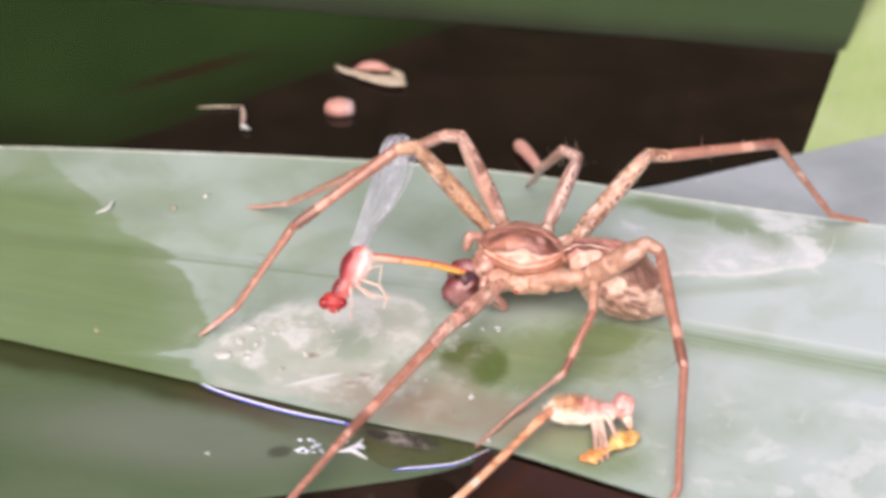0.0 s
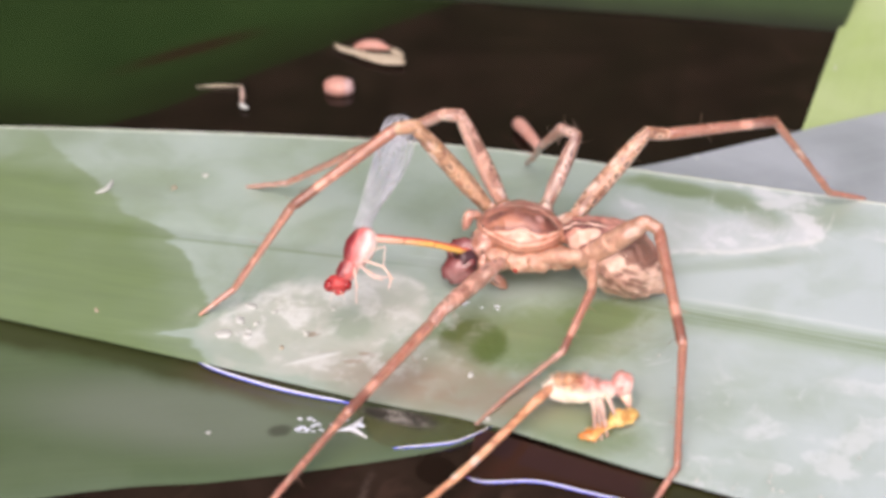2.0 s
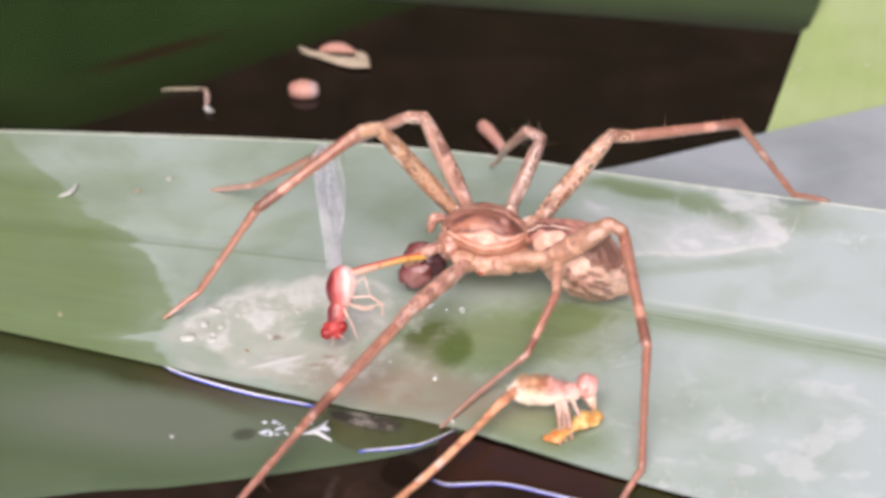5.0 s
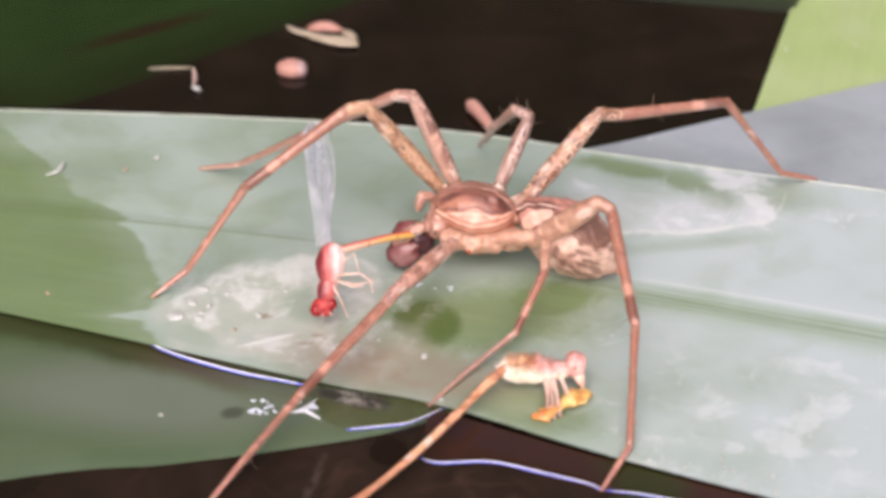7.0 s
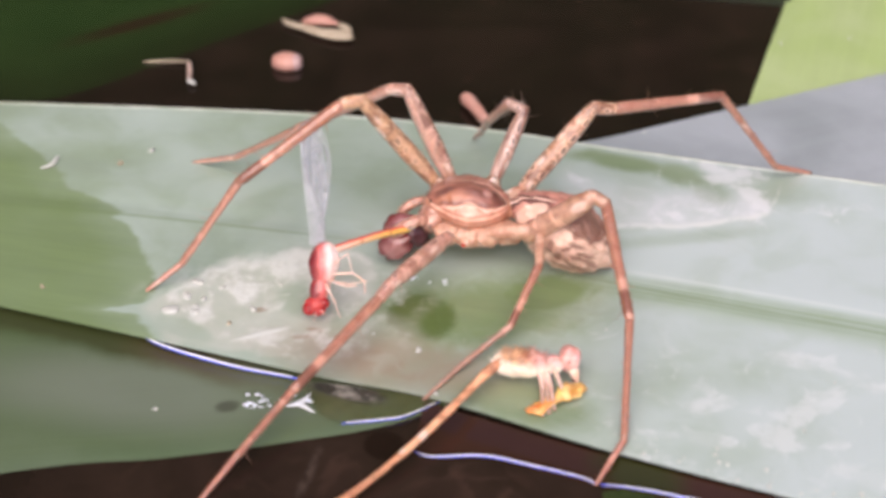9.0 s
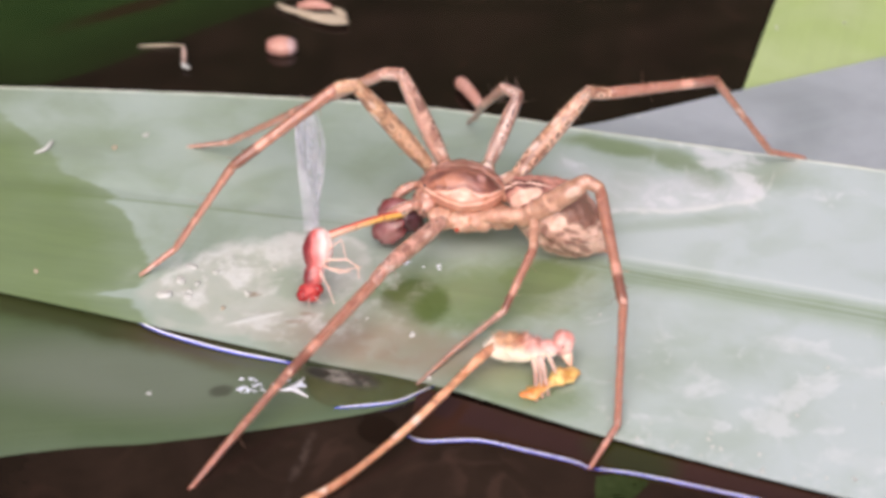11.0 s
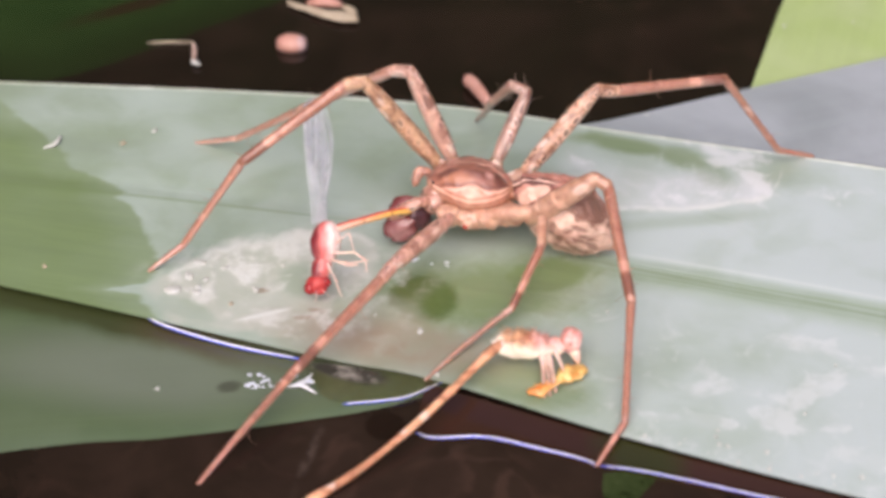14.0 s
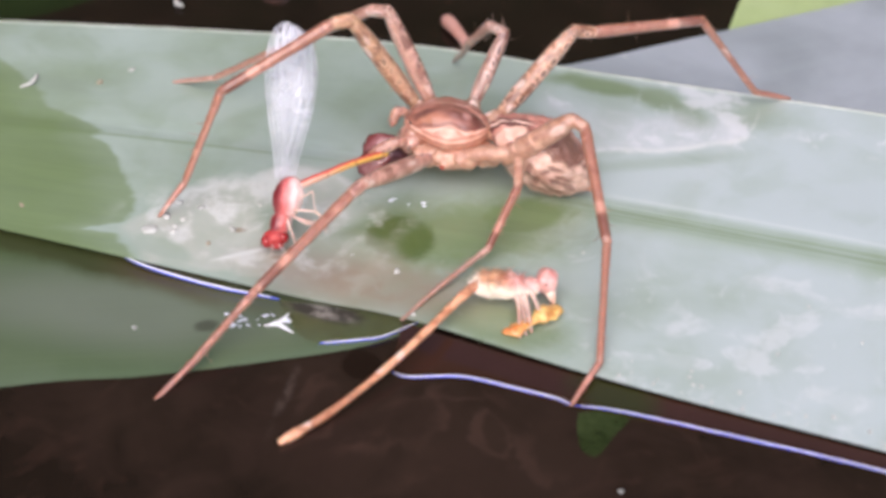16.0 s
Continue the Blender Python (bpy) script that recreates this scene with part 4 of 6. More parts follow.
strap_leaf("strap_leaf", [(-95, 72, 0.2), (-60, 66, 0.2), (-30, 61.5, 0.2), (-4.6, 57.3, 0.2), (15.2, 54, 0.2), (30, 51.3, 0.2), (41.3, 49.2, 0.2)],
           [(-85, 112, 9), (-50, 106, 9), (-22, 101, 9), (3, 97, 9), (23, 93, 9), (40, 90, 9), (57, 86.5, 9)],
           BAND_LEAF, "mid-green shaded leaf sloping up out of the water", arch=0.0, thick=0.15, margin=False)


def bead(name, pts, r, label, n=60):
    """The rounded lip of the water where it meets a leaf; a white core paints its glint."""
    P = curve_points(pts, n)
    bm = bmesh.new()
    R = [max(0.02, r * math.sin(math.pi * min(1, max(0, (0.02 + i / (n - 1)) * 0.96))) ** 0.35 * (1 + 0.10 * noise.noise(V(i * 0.11, r * 9, 1)))) for i in range(n)]
    ob = part(name, tube(bm, P, R, 8), BEAD)
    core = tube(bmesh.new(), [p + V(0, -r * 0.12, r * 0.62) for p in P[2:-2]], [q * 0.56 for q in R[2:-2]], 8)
    part("glint", core, BEAD_GLINT, ob)
    return tagged(ob, label, "water edge", kind="structure")


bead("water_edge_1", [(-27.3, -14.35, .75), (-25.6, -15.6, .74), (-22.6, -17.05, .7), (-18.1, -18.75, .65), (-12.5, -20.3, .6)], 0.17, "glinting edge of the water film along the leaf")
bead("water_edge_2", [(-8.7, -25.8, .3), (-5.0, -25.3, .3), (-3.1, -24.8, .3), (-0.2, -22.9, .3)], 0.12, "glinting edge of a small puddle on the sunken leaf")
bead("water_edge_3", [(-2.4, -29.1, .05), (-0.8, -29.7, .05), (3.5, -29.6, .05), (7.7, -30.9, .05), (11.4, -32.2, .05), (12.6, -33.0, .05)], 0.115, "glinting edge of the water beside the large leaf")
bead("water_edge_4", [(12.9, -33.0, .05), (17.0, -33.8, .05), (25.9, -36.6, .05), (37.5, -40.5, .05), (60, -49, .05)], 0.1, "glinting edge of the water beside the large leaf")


# ---- spider ----
def seg_pose(a, b, side=(0, 0, 1)):
    """A frame at a with its z axis towards b; millimetres."""
    z = (Vector(b) - Vector(a)).normalized()
    x = Vector(side) - z * z.dot(Vector(side))
    x = x.normalized() if x.length > 1e-4 else z.orthogonal().normalized()
    y = z.cross(x)
    m = Matrix((x, y, z)).transposed().to_4x4()
    m.translation = Vector(a) * MM
    return m


def limb_mesh(length, profile, bow=0.0, sides=14):
    """A limb segment from the origin along z; profile: radii at even steps."""
    n = 16
    bm, pts, radii = bmesh.new(), [], []
    for i in range(n):
        u = i / (n - 1)
        k = u * (len(profile) - 1)
        j = min(int(k), len(profile) - 2)
        f = k - j
        f = f * f * (3 - 2 * f)
        r = profile[j] * (1 - f) + profile[j + 1] * f
        end = min(1.0, math.sqrt(max(0.0, 1 - (1 - min(u, 1 - u) * n / 2) ** 2)) * 0.2 + 0.8) if min(u, 1 - u) * n < 2 else 1.0
        pts.append(V(bow * math.sin(math.pi * u), 0, -0.28 + u * (length + 0.4)))
        radii.append(r * end)
    return tube(bm, pts, radii, sides, up=(0, 1, 0))


SPIDER = root("spider", mm_pose(5.0, -2.5, 1.0), "slender brown long-legged spider gripping a red damselfly on a wet leaf", "spider")
BASE = V(5.0, -2.5, 1.0)


JAWS = []


def spider_body():
    # carapace: local x towards the tail, y across, z up
    def dome(p):
        x = p.x
        w = 1.0 - 0.34 * max(0, -x) ** 1.5 - 0.10 * max(0, x) ** 2
        z = p.z * (1.0 if p.z > 0 else 0.45)
        z += (0.10 + 0.07 * math.exp(-((p.y + 0.25) / 0.35) ** 2)) * (1 - x * x) * (p.z > 0)
        z -= 0.16 * math.exp(-((p.y / 0.10) ** 2)) * max(0, x) * (p.z > 0)
        s = -p.y * w * 3.5 / (2.5 * max(0.1, 1 - x ** 4))
        lobe = math.exp(-((s - 1.11) / 0.09) ** 2) - 0.35 * math.exp(-((s - 0.96) / 0.07) ** 2)
        if p.z > 0:
            z += 0.05 * lobe * (1 - x ** 4) * (1 + 0.15 * math.sin(x * 9 + 1.0))
        return V(x, p.y * w, z)
    turn = pose(0, 0, 0, 0, 4, -4)
    bm = ball(bmesh.new(), (0, 0, 0), (4.15, 3.5, 2.1), None, 0.04, 110, 72, dome)
    fuzz(bm, 420, 0.3, 0.012, 4)
    part("carapace", bm, CARAPACE, SPIDER, "brown carapace with a dark middle band and pale side bands", mm_pose(2.35 - BASE.x, -1.0 - BASE.y, 6.0 - BASE.z) @ turn)
    bm = ball(bmesh.new(), (0, 0, 0), (3.8, 2.9, 1.5), None, 0.12, 32, 20)
    part("sternum", bm, STERNUM, SPIDER, "", mm_pose(3.0 - BASE.x, -2.2 - BASE.y, 4.4 - BASE.z) @ turn)

    def sac(p):
        x = p.x
        w = 1.0 - 0.30 * max(0, -x - 0.2) - 0.42 * max(0, x) ** 2.2
        z = p.z * w * (1 + 0.1 * x)
        if z > 0.6 and x > -0.15:
            sunk = min(1.0, max(0.0, (z - 0.71 - 0.03 * math.sin(x * 23)) / 0.05)) * min(1.0, (x + 0.15) * 6)
            z -= 0.14 * sunk * sunk * (3 - 2 * sunk)
        fold = 0.035 * noise.noise(V(x * 5.0, p.y * 3.0, p.z * 6.0)) + 0.02 * noise.noise(V(x * 12.0, p.y * 9.0, p.z * 12.0))
        return V(x, p.y * w, z) * (1 + fold)
    bm = ball(bmesh.new(), (0, 0, 0), (5.5, 3.4, 3.35), None, 0.07, 110, 72, sac)
    fuzz(bm, 1500, 0.5, 0.016, 3)
    part("abdomen", bm, ABDOMEN, SPIDER, "mottled pinkish brown abdomen with pale stripes", mm_pose(11.3 - BASE.x, -3.45 - BASE.y, 4.6 - BASE.z, 0, 27, -20))
    bm = bmesh.new()
    for dy in (-0.35, 0.35):
        tube(bm, curve_points([(0, dy, 0), (0.6, dy, -0.15), (1.1, dy * 1.3, -0.25)], 6), [0.3, 0.28, 0.26, 0.22, 0.18, 0.1], 8)
    part("spinneret", bm, STERNUM, SPIDER, "", mm_pose(15.5 - BASE.x, -4.8 - BASE.y, 2.5 - BASE.z, 0, 27, -20))
    bm = bmesh.new()
    tube(bm, curve_points([(5.8, -1.5, 5.8), (6.6, -1.7, 5.6), (7.6, -1.9, 5.5)], 6), [0.9, 0.7, 0.6, 0.6, 0.8, 1.0], 12)
    bmesh.ops.translate(bm, vec=-BASE, verts=bm.verts)
    part("waist", bm, STERNUM, SPIDER)
    def jaw_shape(p):
        return V(p.x * (1 - 0.25 * max(0, -p.z)), p.y, p.z - 0.25 * p.x * p.x) * (1 - 0.18 * math.exp(-((p.x - 0.2) / 0.16) ** 2) * (p.y < 0.3))
    for x, y, z in ((-4.1, -3.8, 3.1), (-3.6, -2.0, 3.9)):
        bm = ball(bmesh.new(), (0, 0, 0), (1.55, 1.15, 1.85), None, 0.14, 30, 20, jaw_shape)
        JAWS.append(part("chelicera", bm, JAW, SPIDER, "dark red-brown jaw with a mauve swelling", mm_pose(x - BASE.x, y - BASE.y, z - BASE.z, 0, 55, -8)))
    bm = ball(bmesh.new(), (0, 0, 0), (1.5, 1.2, 1.1), None, 0.2, 20, 14)
    part("mouth", bm, MOUTH_DARK, SPIDER, "", mm_pose(-2.6 - BASE.x, -3.2 - BASE.y, 4.0 - BASE.z, 0, 40, 0))
    bm = ball(bmesh.new(), (0, 0, 0), (1.3, 2.0, 1.5), None, 0.15, 22, 16)
    part("face", bm, PALP, SPIDER, "", mm_pose(-1.0 - BASE.x, -1.7 - BASE.y, 5.1 - BASE.z, 0, 30, 0))
    # coxae along the flank
    for i, (x, y, z) in enumerate(((0.6, -3.8, 4.7), (2.3, -3.9, 4.5), (4.0, -4.0, 4.45), (6.2, -3.8, 4.6))):
        bm = ball(bmesh.new(), (0, 0, 0), (1.3, 1.2, 0.95), None, 0.28, 32, 22, lambda p: V(*[math.copysign(abs(q) ** 0.8, q) for q in p]))
        fuzz(bm, 60, 0.35, 0.015, i)
        part("coxa", bm, HIP, SPIDER, "", mm_pose(x - BASE.x, y - BASE.y, z - BASE.z, 0, 0, (-30, -10, 15, 30)[i]))
    bm = tube(bmesh.new(), [V(0, 0, 0), V(-0.15, -0.4, -0.08), V(-0.3, -0.75, -0.2)], [0.62, 0.55, 0.42], 12)
    stump = part("leg_stump", bm, HIP, SPIDER, "stump of a lost leg", mm_pose(2.2 - BASE.x, -4.5 - BASE.y, 4.4 - BASE.z))
    part("wound", ball(bmesh.new(), (0, 0, 0), (0.26, 0.2, 0.26), None, 0.2, 12, 8), WOUND, stump, "dark red tip", mm_pose(-0.32, -0.78, -0.12))
    for a, b in (((-0.76, 2.5, 6.2), (1.0, 0.4, 5.2)), ((0.71, 2.94, 6.3), (2.0, 0.6, 5.2)), ((4.92, 2.6, 6.3), (4.0, 0.6, 5.2)), ((7.5, 1.0, 6.0), (5.4, 0.0, 5.2))):
        P = curve_points([Vector(a) + (Vector(a) - Vector(b)) * 0.1, Vector(a).lerp(Vector(b), 0.5), b], 9)
        part("coxa", tube(bmesh.new(), [q - P[0] for q in P], [0.6, 0.78, 0.82, 0.85, 0.9, 0.95, 1.0, 1.0, 0.9], 12), FEMUR, SPIDER, "", Matrix.Translation((P[0] - BASE) * MM))
    for i, (x, y, z) in enumerate(((-1.35, -1.5, 6.6), (-1.35, -0.4, 6.7), (-1.1, -1.9, 6.9), (-1.0, -0.1, 7.0))):
        part("eye", ball(bmesh.new(), (0, 0, 0), (0.2, 0.2, 0.2), None, 0, 12, 8), EYE_BLACK, SPIDER, "", mm_pose(x - BASE.x, y - BASE.y, z - BASE.z))


spider_body()

LEG_JOINTS = {
    # joints from hip to foot: hip, knee, shin start, shin end, ankle, foot
    "far_first": [(-0.76, 2.50, 6.2), (-7.46, -0.12, 16.93), (-9.19, -0.80, 16.98), (-18.70, -4.52, 10.9), (-24.39, -6.75, 3.14), (-27.53, -7.97, 1.1)],
    "far_second": [(0.71, 2.94, 6.3), (-3.31, 4.59, 15.19), (-5.04, 5.30, 14.89), (-14.77, 9.31, 7.69), (-21.24, 11.97, 2.76), (-25.61, 13.77, 1.1)],
    "far_third": [(4.92, 2.6, 6.3), (7.87, 6.95, 11.5), (6.47, 7.81, 11.8), (4.62, 10.82, 8.0), (3.85, 15.53, 3.5), (3.21, 18.22, 1.1)],
    "far_fourth": [(7.50, 1.0, 6.0), (14.23, 4.05, 13.59), (16.18, 4.70, 13.07), (27.03, 8.30, 12.33), (33.70, 10.52, 2.61), (37.47, 11.77, 1.1)],
    "near_first": [(0.42, -5.0, 5.0), (-4.76, -13.01, 5.45), (-5.64, -14.30, 4.97), (-12.70, -24.60, 3.07), (-17.24, -31.24, 1.27), (-19.94, -35.18, 0.0)],
    "near_third": [(4.2, -4.3, 5.0), (9.0, -5.6, 6.2), (8.80, -9.6, 5.2), (6.02, -15.36, 2.6), (1.54, -19.68, 1.6), (-1.56, -23.42, 1.1)],
    "near_fourth": [(7.8, -5.2, 5.2), (13.67, -6.32, 10.5), (14.78, -7.10, 10.2), (16.25, -18.39, 5.8), (15.12, -29.28, 1.5), (12.65, -32.86, 0.0)],
}
STOUT = {"far_first": 1.0, "far_second": 0.95, "far_third": 0.85, "far_fourth": 1.0, "near_first": 0.92, "near_third": 0.7, "near_fourth": 0.95}
PROFILES = [(0.70, 0.92, 0.88, 0.66), (0.66, 0.66, 0.60), (0.62, 0.56, 0.50, 0.52), (0.46, 0.36, 0.34, 0.36), (0.32, 0.27, 0.18)]
SEG_NAMES = ["leg", "patella", "tibia", "metatarsus", "tarsus"]
LEGS = {}


def leg_frames(joints):
    J = [Vector(j) - BASE for j in joints]
    side = (J[1] - J[0]).cross(J[-1] - J[0])
    side = side.normalized() if side.length > 1e-3 else V(1, 0, 0)
    return [seg_pose(J[i], J[i + 1], side) for i in range(5)]


def spider_leg(key):
    J, k = [Vector(j) for j in LEG_JOINTS[key]], STOUT[key]
    rng = random.Random(key)
    F = leg_frames(J)
    thigh = {"near_first": FEMUR_PALE, "near_third": HIP, "near_fourth": FEMUR_TAN, "far_third": FEMUR_GREY, "far_first": FEMUR_OCHRE, "far_second": FEMUR_ROSE}.get(key, FEMUR)
    lt = (J[3] - J[2]).length
    mats = [thigh, thigh, leg_material("leg_shank", *SHANK_TONES, (lt * 0.78, lt * 0.99)), leg_material("leg_shank", *SHANK_TONES), FOOT]
    if key == "near_third":
        mats[3:] = [FOOT_PALE] * 2
    elif key in ("far_second", "far_third"):
        mats[2:] = [SHANK_PALE, SHANK_PALE, FOOT_PALE]
    segs = []
    for i in range(5):
        length = (J[i + 1] - J[i]).length
        bm = limb_mesh(length + 0.12, [r * k * ({"near_third": 1.2, "near_fourth": 1.25}.get(key, 1.0) if i == 0 else 1.0) for r in PROFILES[i]])
        ra, rb = PROFILES[i][0] * k, PROFILES[i][-1] * k
        hairs(bm, (0, 0, 0), (0, 0, length), ra, rb, (150, 30, 170, 130, 60)[i], 0.32, 0.018, rng)
        if i in (0, 2, 3):
            hairs(bm, (0, 0, 0.1 * length), (0, 0, length), ra, rb, 8 if key.startswith("far") else 3, 1.4, 0.035, rng)
        if i == 1 and key == "far_third":
            hairs(bm, (0, 0, -0.3), (0, 0, length), ra, rb, 26, 1.3, 0.03, rng)
        if i == 0:
            ob = part("leg", bm, mats[i], SPIDER, "", F[0])
        else:
            ob = part(SEG_NAMES[i], bm, mats[i], segs[0], "", F[0].inverted() @ F[i])
        segs.append(ob)
    LEGS[key] = segs


for key in LEG_JOINTS:
    spider_leg(key)

PALPS = []
PALP_JOINTS = [
    [(-0.9, -2.6, 5.2), (-2.4, -3.6, 5.9), (-3.6, -3.8, 5.4), (-5.0, -4.0, 4.3)],
    [(-1.0, 0.6, 5.4), (-1.7, 0.5, 6.6), (-2.5, 0.3, 6.8), (-2.9, -0.2, 5.6)],
]


def palp_frames(joints):
    J = [Vector(j) - BASE for j in joints]
    F = [seg_pose(J[i], J[i + 1], (0, 1, 0)) for i in range(3)]
    return [F[0], F[0].inverted() @ F[1], F[0].inverted() @ F[2]]


def palp(joints):
    """A feeler in three joints, held up round the prey."""
    J = [Vector(j) for j in joints]
    segs, F, rng = [], palp_frames(joints), random.Random(len(PALPS) + 5)
    for i in range(3):
        length = (J[i + 1] - J[i]).length
        bm = limb_mesh(length + 0.1, [(0.50, 0.55, 0.50), (0.52, 0.60, 0.56), (0.52, 0.66, 0.56, 0.28)][i])
        if PALPS:
            bmesh.ops.scale(bm, vec=(0.78, 0.78, 1.0), verts=bm.verts)
        hairs(bm, (0, 0, 0), (0, 0, length), 0.4, 0.35, 60, 0.45, 0.02, rng)
        segs.append(part("palp" if i == 0 else "palp_joint", bm, PALP, SPIDER if i == 0 else segs[0], "", F[i]))
    PALPS.append(segs)


for joints in PALP_JOINTS:
    palp(joints)


# ---- the prey: axes u right, v up, w towards the viewer as the camera faces it ----
TILT = 36.0
PREY_AT = V(-11.1, -9.62, 6.4)
FACE = pose(0, 0, 0, 90 - TILT, 0, 0)


def prey_pose(u, v, spin, w=0.0, nod=0.0):
    return Matrix.Translation(PREY_AT * MM) @ FACE @ Matrix.Translation(V(u, v, w) * MM) @ pose(0, 0, 0, -nod, 0, 0) @ pose(0, 0, 0, 0, 0, spin)


PREY = root("damselfly", prey_pose(0, 0, 0), "small red damselfly with folded clear wings, held in the spider's jaws", "damselfly")
WINGS, TAIL = [], []
MOUTH = V(-2.3, -3.2, 4.8)


def wing_mesh(length, width):
    """A narrow-stalked wing along +y in the x-y plane, lightly pleated."""
    bm = bmesh.new()
    rows, n, m = [], 30, 8
    for i in range(n):
        t = i / (n - 1)
        w = width * (0.17 + 0.83 * math.sin(min(1.0, t / 0.72) * math.pi / 2) ** 1.7)
        if t > 0.72:
            w *= math.sqrt(max(0.0, 1 - ((t - 0.72) / 0.285) ** 2))
        rows.append([bm.verts.new(((j / m - 0.42) * w, t * length, 0.10 * (j % 2) * w / width + 0.35 * math.sin(t * 2.2))) for j in range(m + 1)])
    for r0, r1 in zip(rows, rows[1:]):
        for j in range(m):
            bm.faces.new((r0[j], r0[j + 1], r1[j + 1], r1[j]))
    veins = []
    for j in (0, 1, 3, 5, 6, 8):
        pts = [r[j].co.copy() + V(0, 0, 0.02) for r in rows[1:-1]]
        veins.append(tube(bmesh.new(), pts, [0.04 if j in (0, 8) else 0.014] * len(pts), 5))
    return bm, veins


def damselfly():
    bm = ball(bmesh.new(), (0, 0, 0), (1.42, 2.1, 1.25), None, 0.07, 44, 30, lambda p: V(p.x * (1 + 0.05 * p.y - 0.25 * max(0, -p.y) ** 2), p.y, p.z))
    part("thorax", bm, PREY_THORAX, PREY, "pinkish red thorax with a pale flank", mm_pose(0.3, -0.95, 0, 0, 0, -6))
    bm = ball(bmesh.new(), (0, 0, 0), (0.98, 1.5, 0.95), None, 0.10, 28, 20)
    part("neck", bm, PREY_THORAX, PREY, "", mm_pose(-0.05, -3.2, 0.1, 0, 38, -14))
    bm = ball(bmesh.new(), (0, 0, 0), (1.12, 0.9, 0.85), None, 0.10, 32, 22, lambda p: V(p.x, p.y + 0.18 * abs(p.x), p.z))
    head = part("head", bm, PREY_HEAD, PREY, "shiny red head", mm_pose(-0.35, -4.65, 0.3, 0, 0, 22))
    for x, r in ((-0.80, 0.56), (0.74, 0.50)):
        part("eye", ball(bmesh.new(), (0, 0, 0), (r, r * 1.06, r), None, 0, 24, 16), PREY_EYE, head, "bulging dark red eye", mm_pose(x, -0.05, 0.2))
    part("mouth", ball(bmesh.new(), (0, 0, 0), (0.55, 0.38, 0.5), None, 0.1, 16, 12), PREY_HEAD, head, "", mm_pose(0.05, -0.62, 0.3))
    for x in (-0.3, 0.25):
        part("feeler", tube(bmesh.new(), curve_points([(0, 0, 0), (x * 0.6, -0.45, 0.2), (x * 1.4, -0.8, 0.3)], 6), [0.05, 0.045, 0.04, 0.035, 0.03, 0.02], 6), PREY_LEG, head, "", mm_pose(x, -0.5, 0.65))
    # the tail runs into the spider's jaws
    J = curve_points([(1.1, 0.35, 0.0), (3.2, 1.0, -0.9), (6.6, 1.9, -3.0), (10.0, 2.4, -5.5), (12.0, 2.6, -7.1)], 26)
    rad = [0.40 - 0.06 * math.sin(i * 0.12) + (0.03 if i % 5 == 0 else 0) for i in range(26)]
    TAIL.append(part("tail", tube(bmesh.new(), [p - J[0] for p in J], rad, 12, up=(0, 0, 1)), PREY_TAIL, PREY, "slim tail, red above and yellow below", Matrix.Translation(J[0] * MM)))
    for k, (sp, w, l, x, lean) in enumerate(((-10, 3.7, 15.4, -0.75, 7), (-3, 3.9, 15.0, -0.45, 4), (4, 3.8, 15.2, -0.1, 3), (12, 3.6, 14.8, 0.25, 1))):
        bm, veins = wing_mesh(l, w)
        ob = part("wing", bm, WING, PREY, "clear folded wing with a pale net of veins", mm_pose(x, 0.3, -0.3 - 0.25 * k, -14, sp, lean))
        for v in veins:
            part("vein", v, VEIN, ob)
        WINGS.append(ob)
    legs = [[(1.1, -1.0, 0.7), (2.5, 0.1, 1.2), (3.0, -1.9, 1.4)], [(0.9, -1.8, 0.9), (3.0, -1.7, 1.2), (4.0, -2.4, 1.2), (4.1, -3.5, 1.2)],
            [(0.8, -2.3, 0.9), (2.4, -2.9, 1.7), (3.4, -2.8, 1.9)], [(0.5, -2.6, 0.9), (1.2, -4.0, 1.5), (1.9, -5.8, 1.4)], [(0.5, -2.9, 0.8), (0.9, -3.5, 1.2), (1.5, -4.4, 1.3)],
            [(0.6, -2.4, 0.4), (2.6, -2.7, 0.2), (4.3, -2.4, 0.0)]]
    for L, r in zip(legs, (0.07, 0.11, 0.115, 0.075, 0.09, 0.10)):
        J = [Vector(q) for q in L]
        P = [a.lerp(b, f) for a, b in zip(J, J[1:]) for f in (0.02, 0.35, 0.7, 0.97)]
        o = P[0].copy()
        part("leg", tube(bmesh.new(), [p - o for p in P], [r * (1.1 - 0.6 * i / len(P)) for i in range(len(P))], 8), PREY_LEG, PREY, "", Matrix.Translation(o * MM))



damselfly()


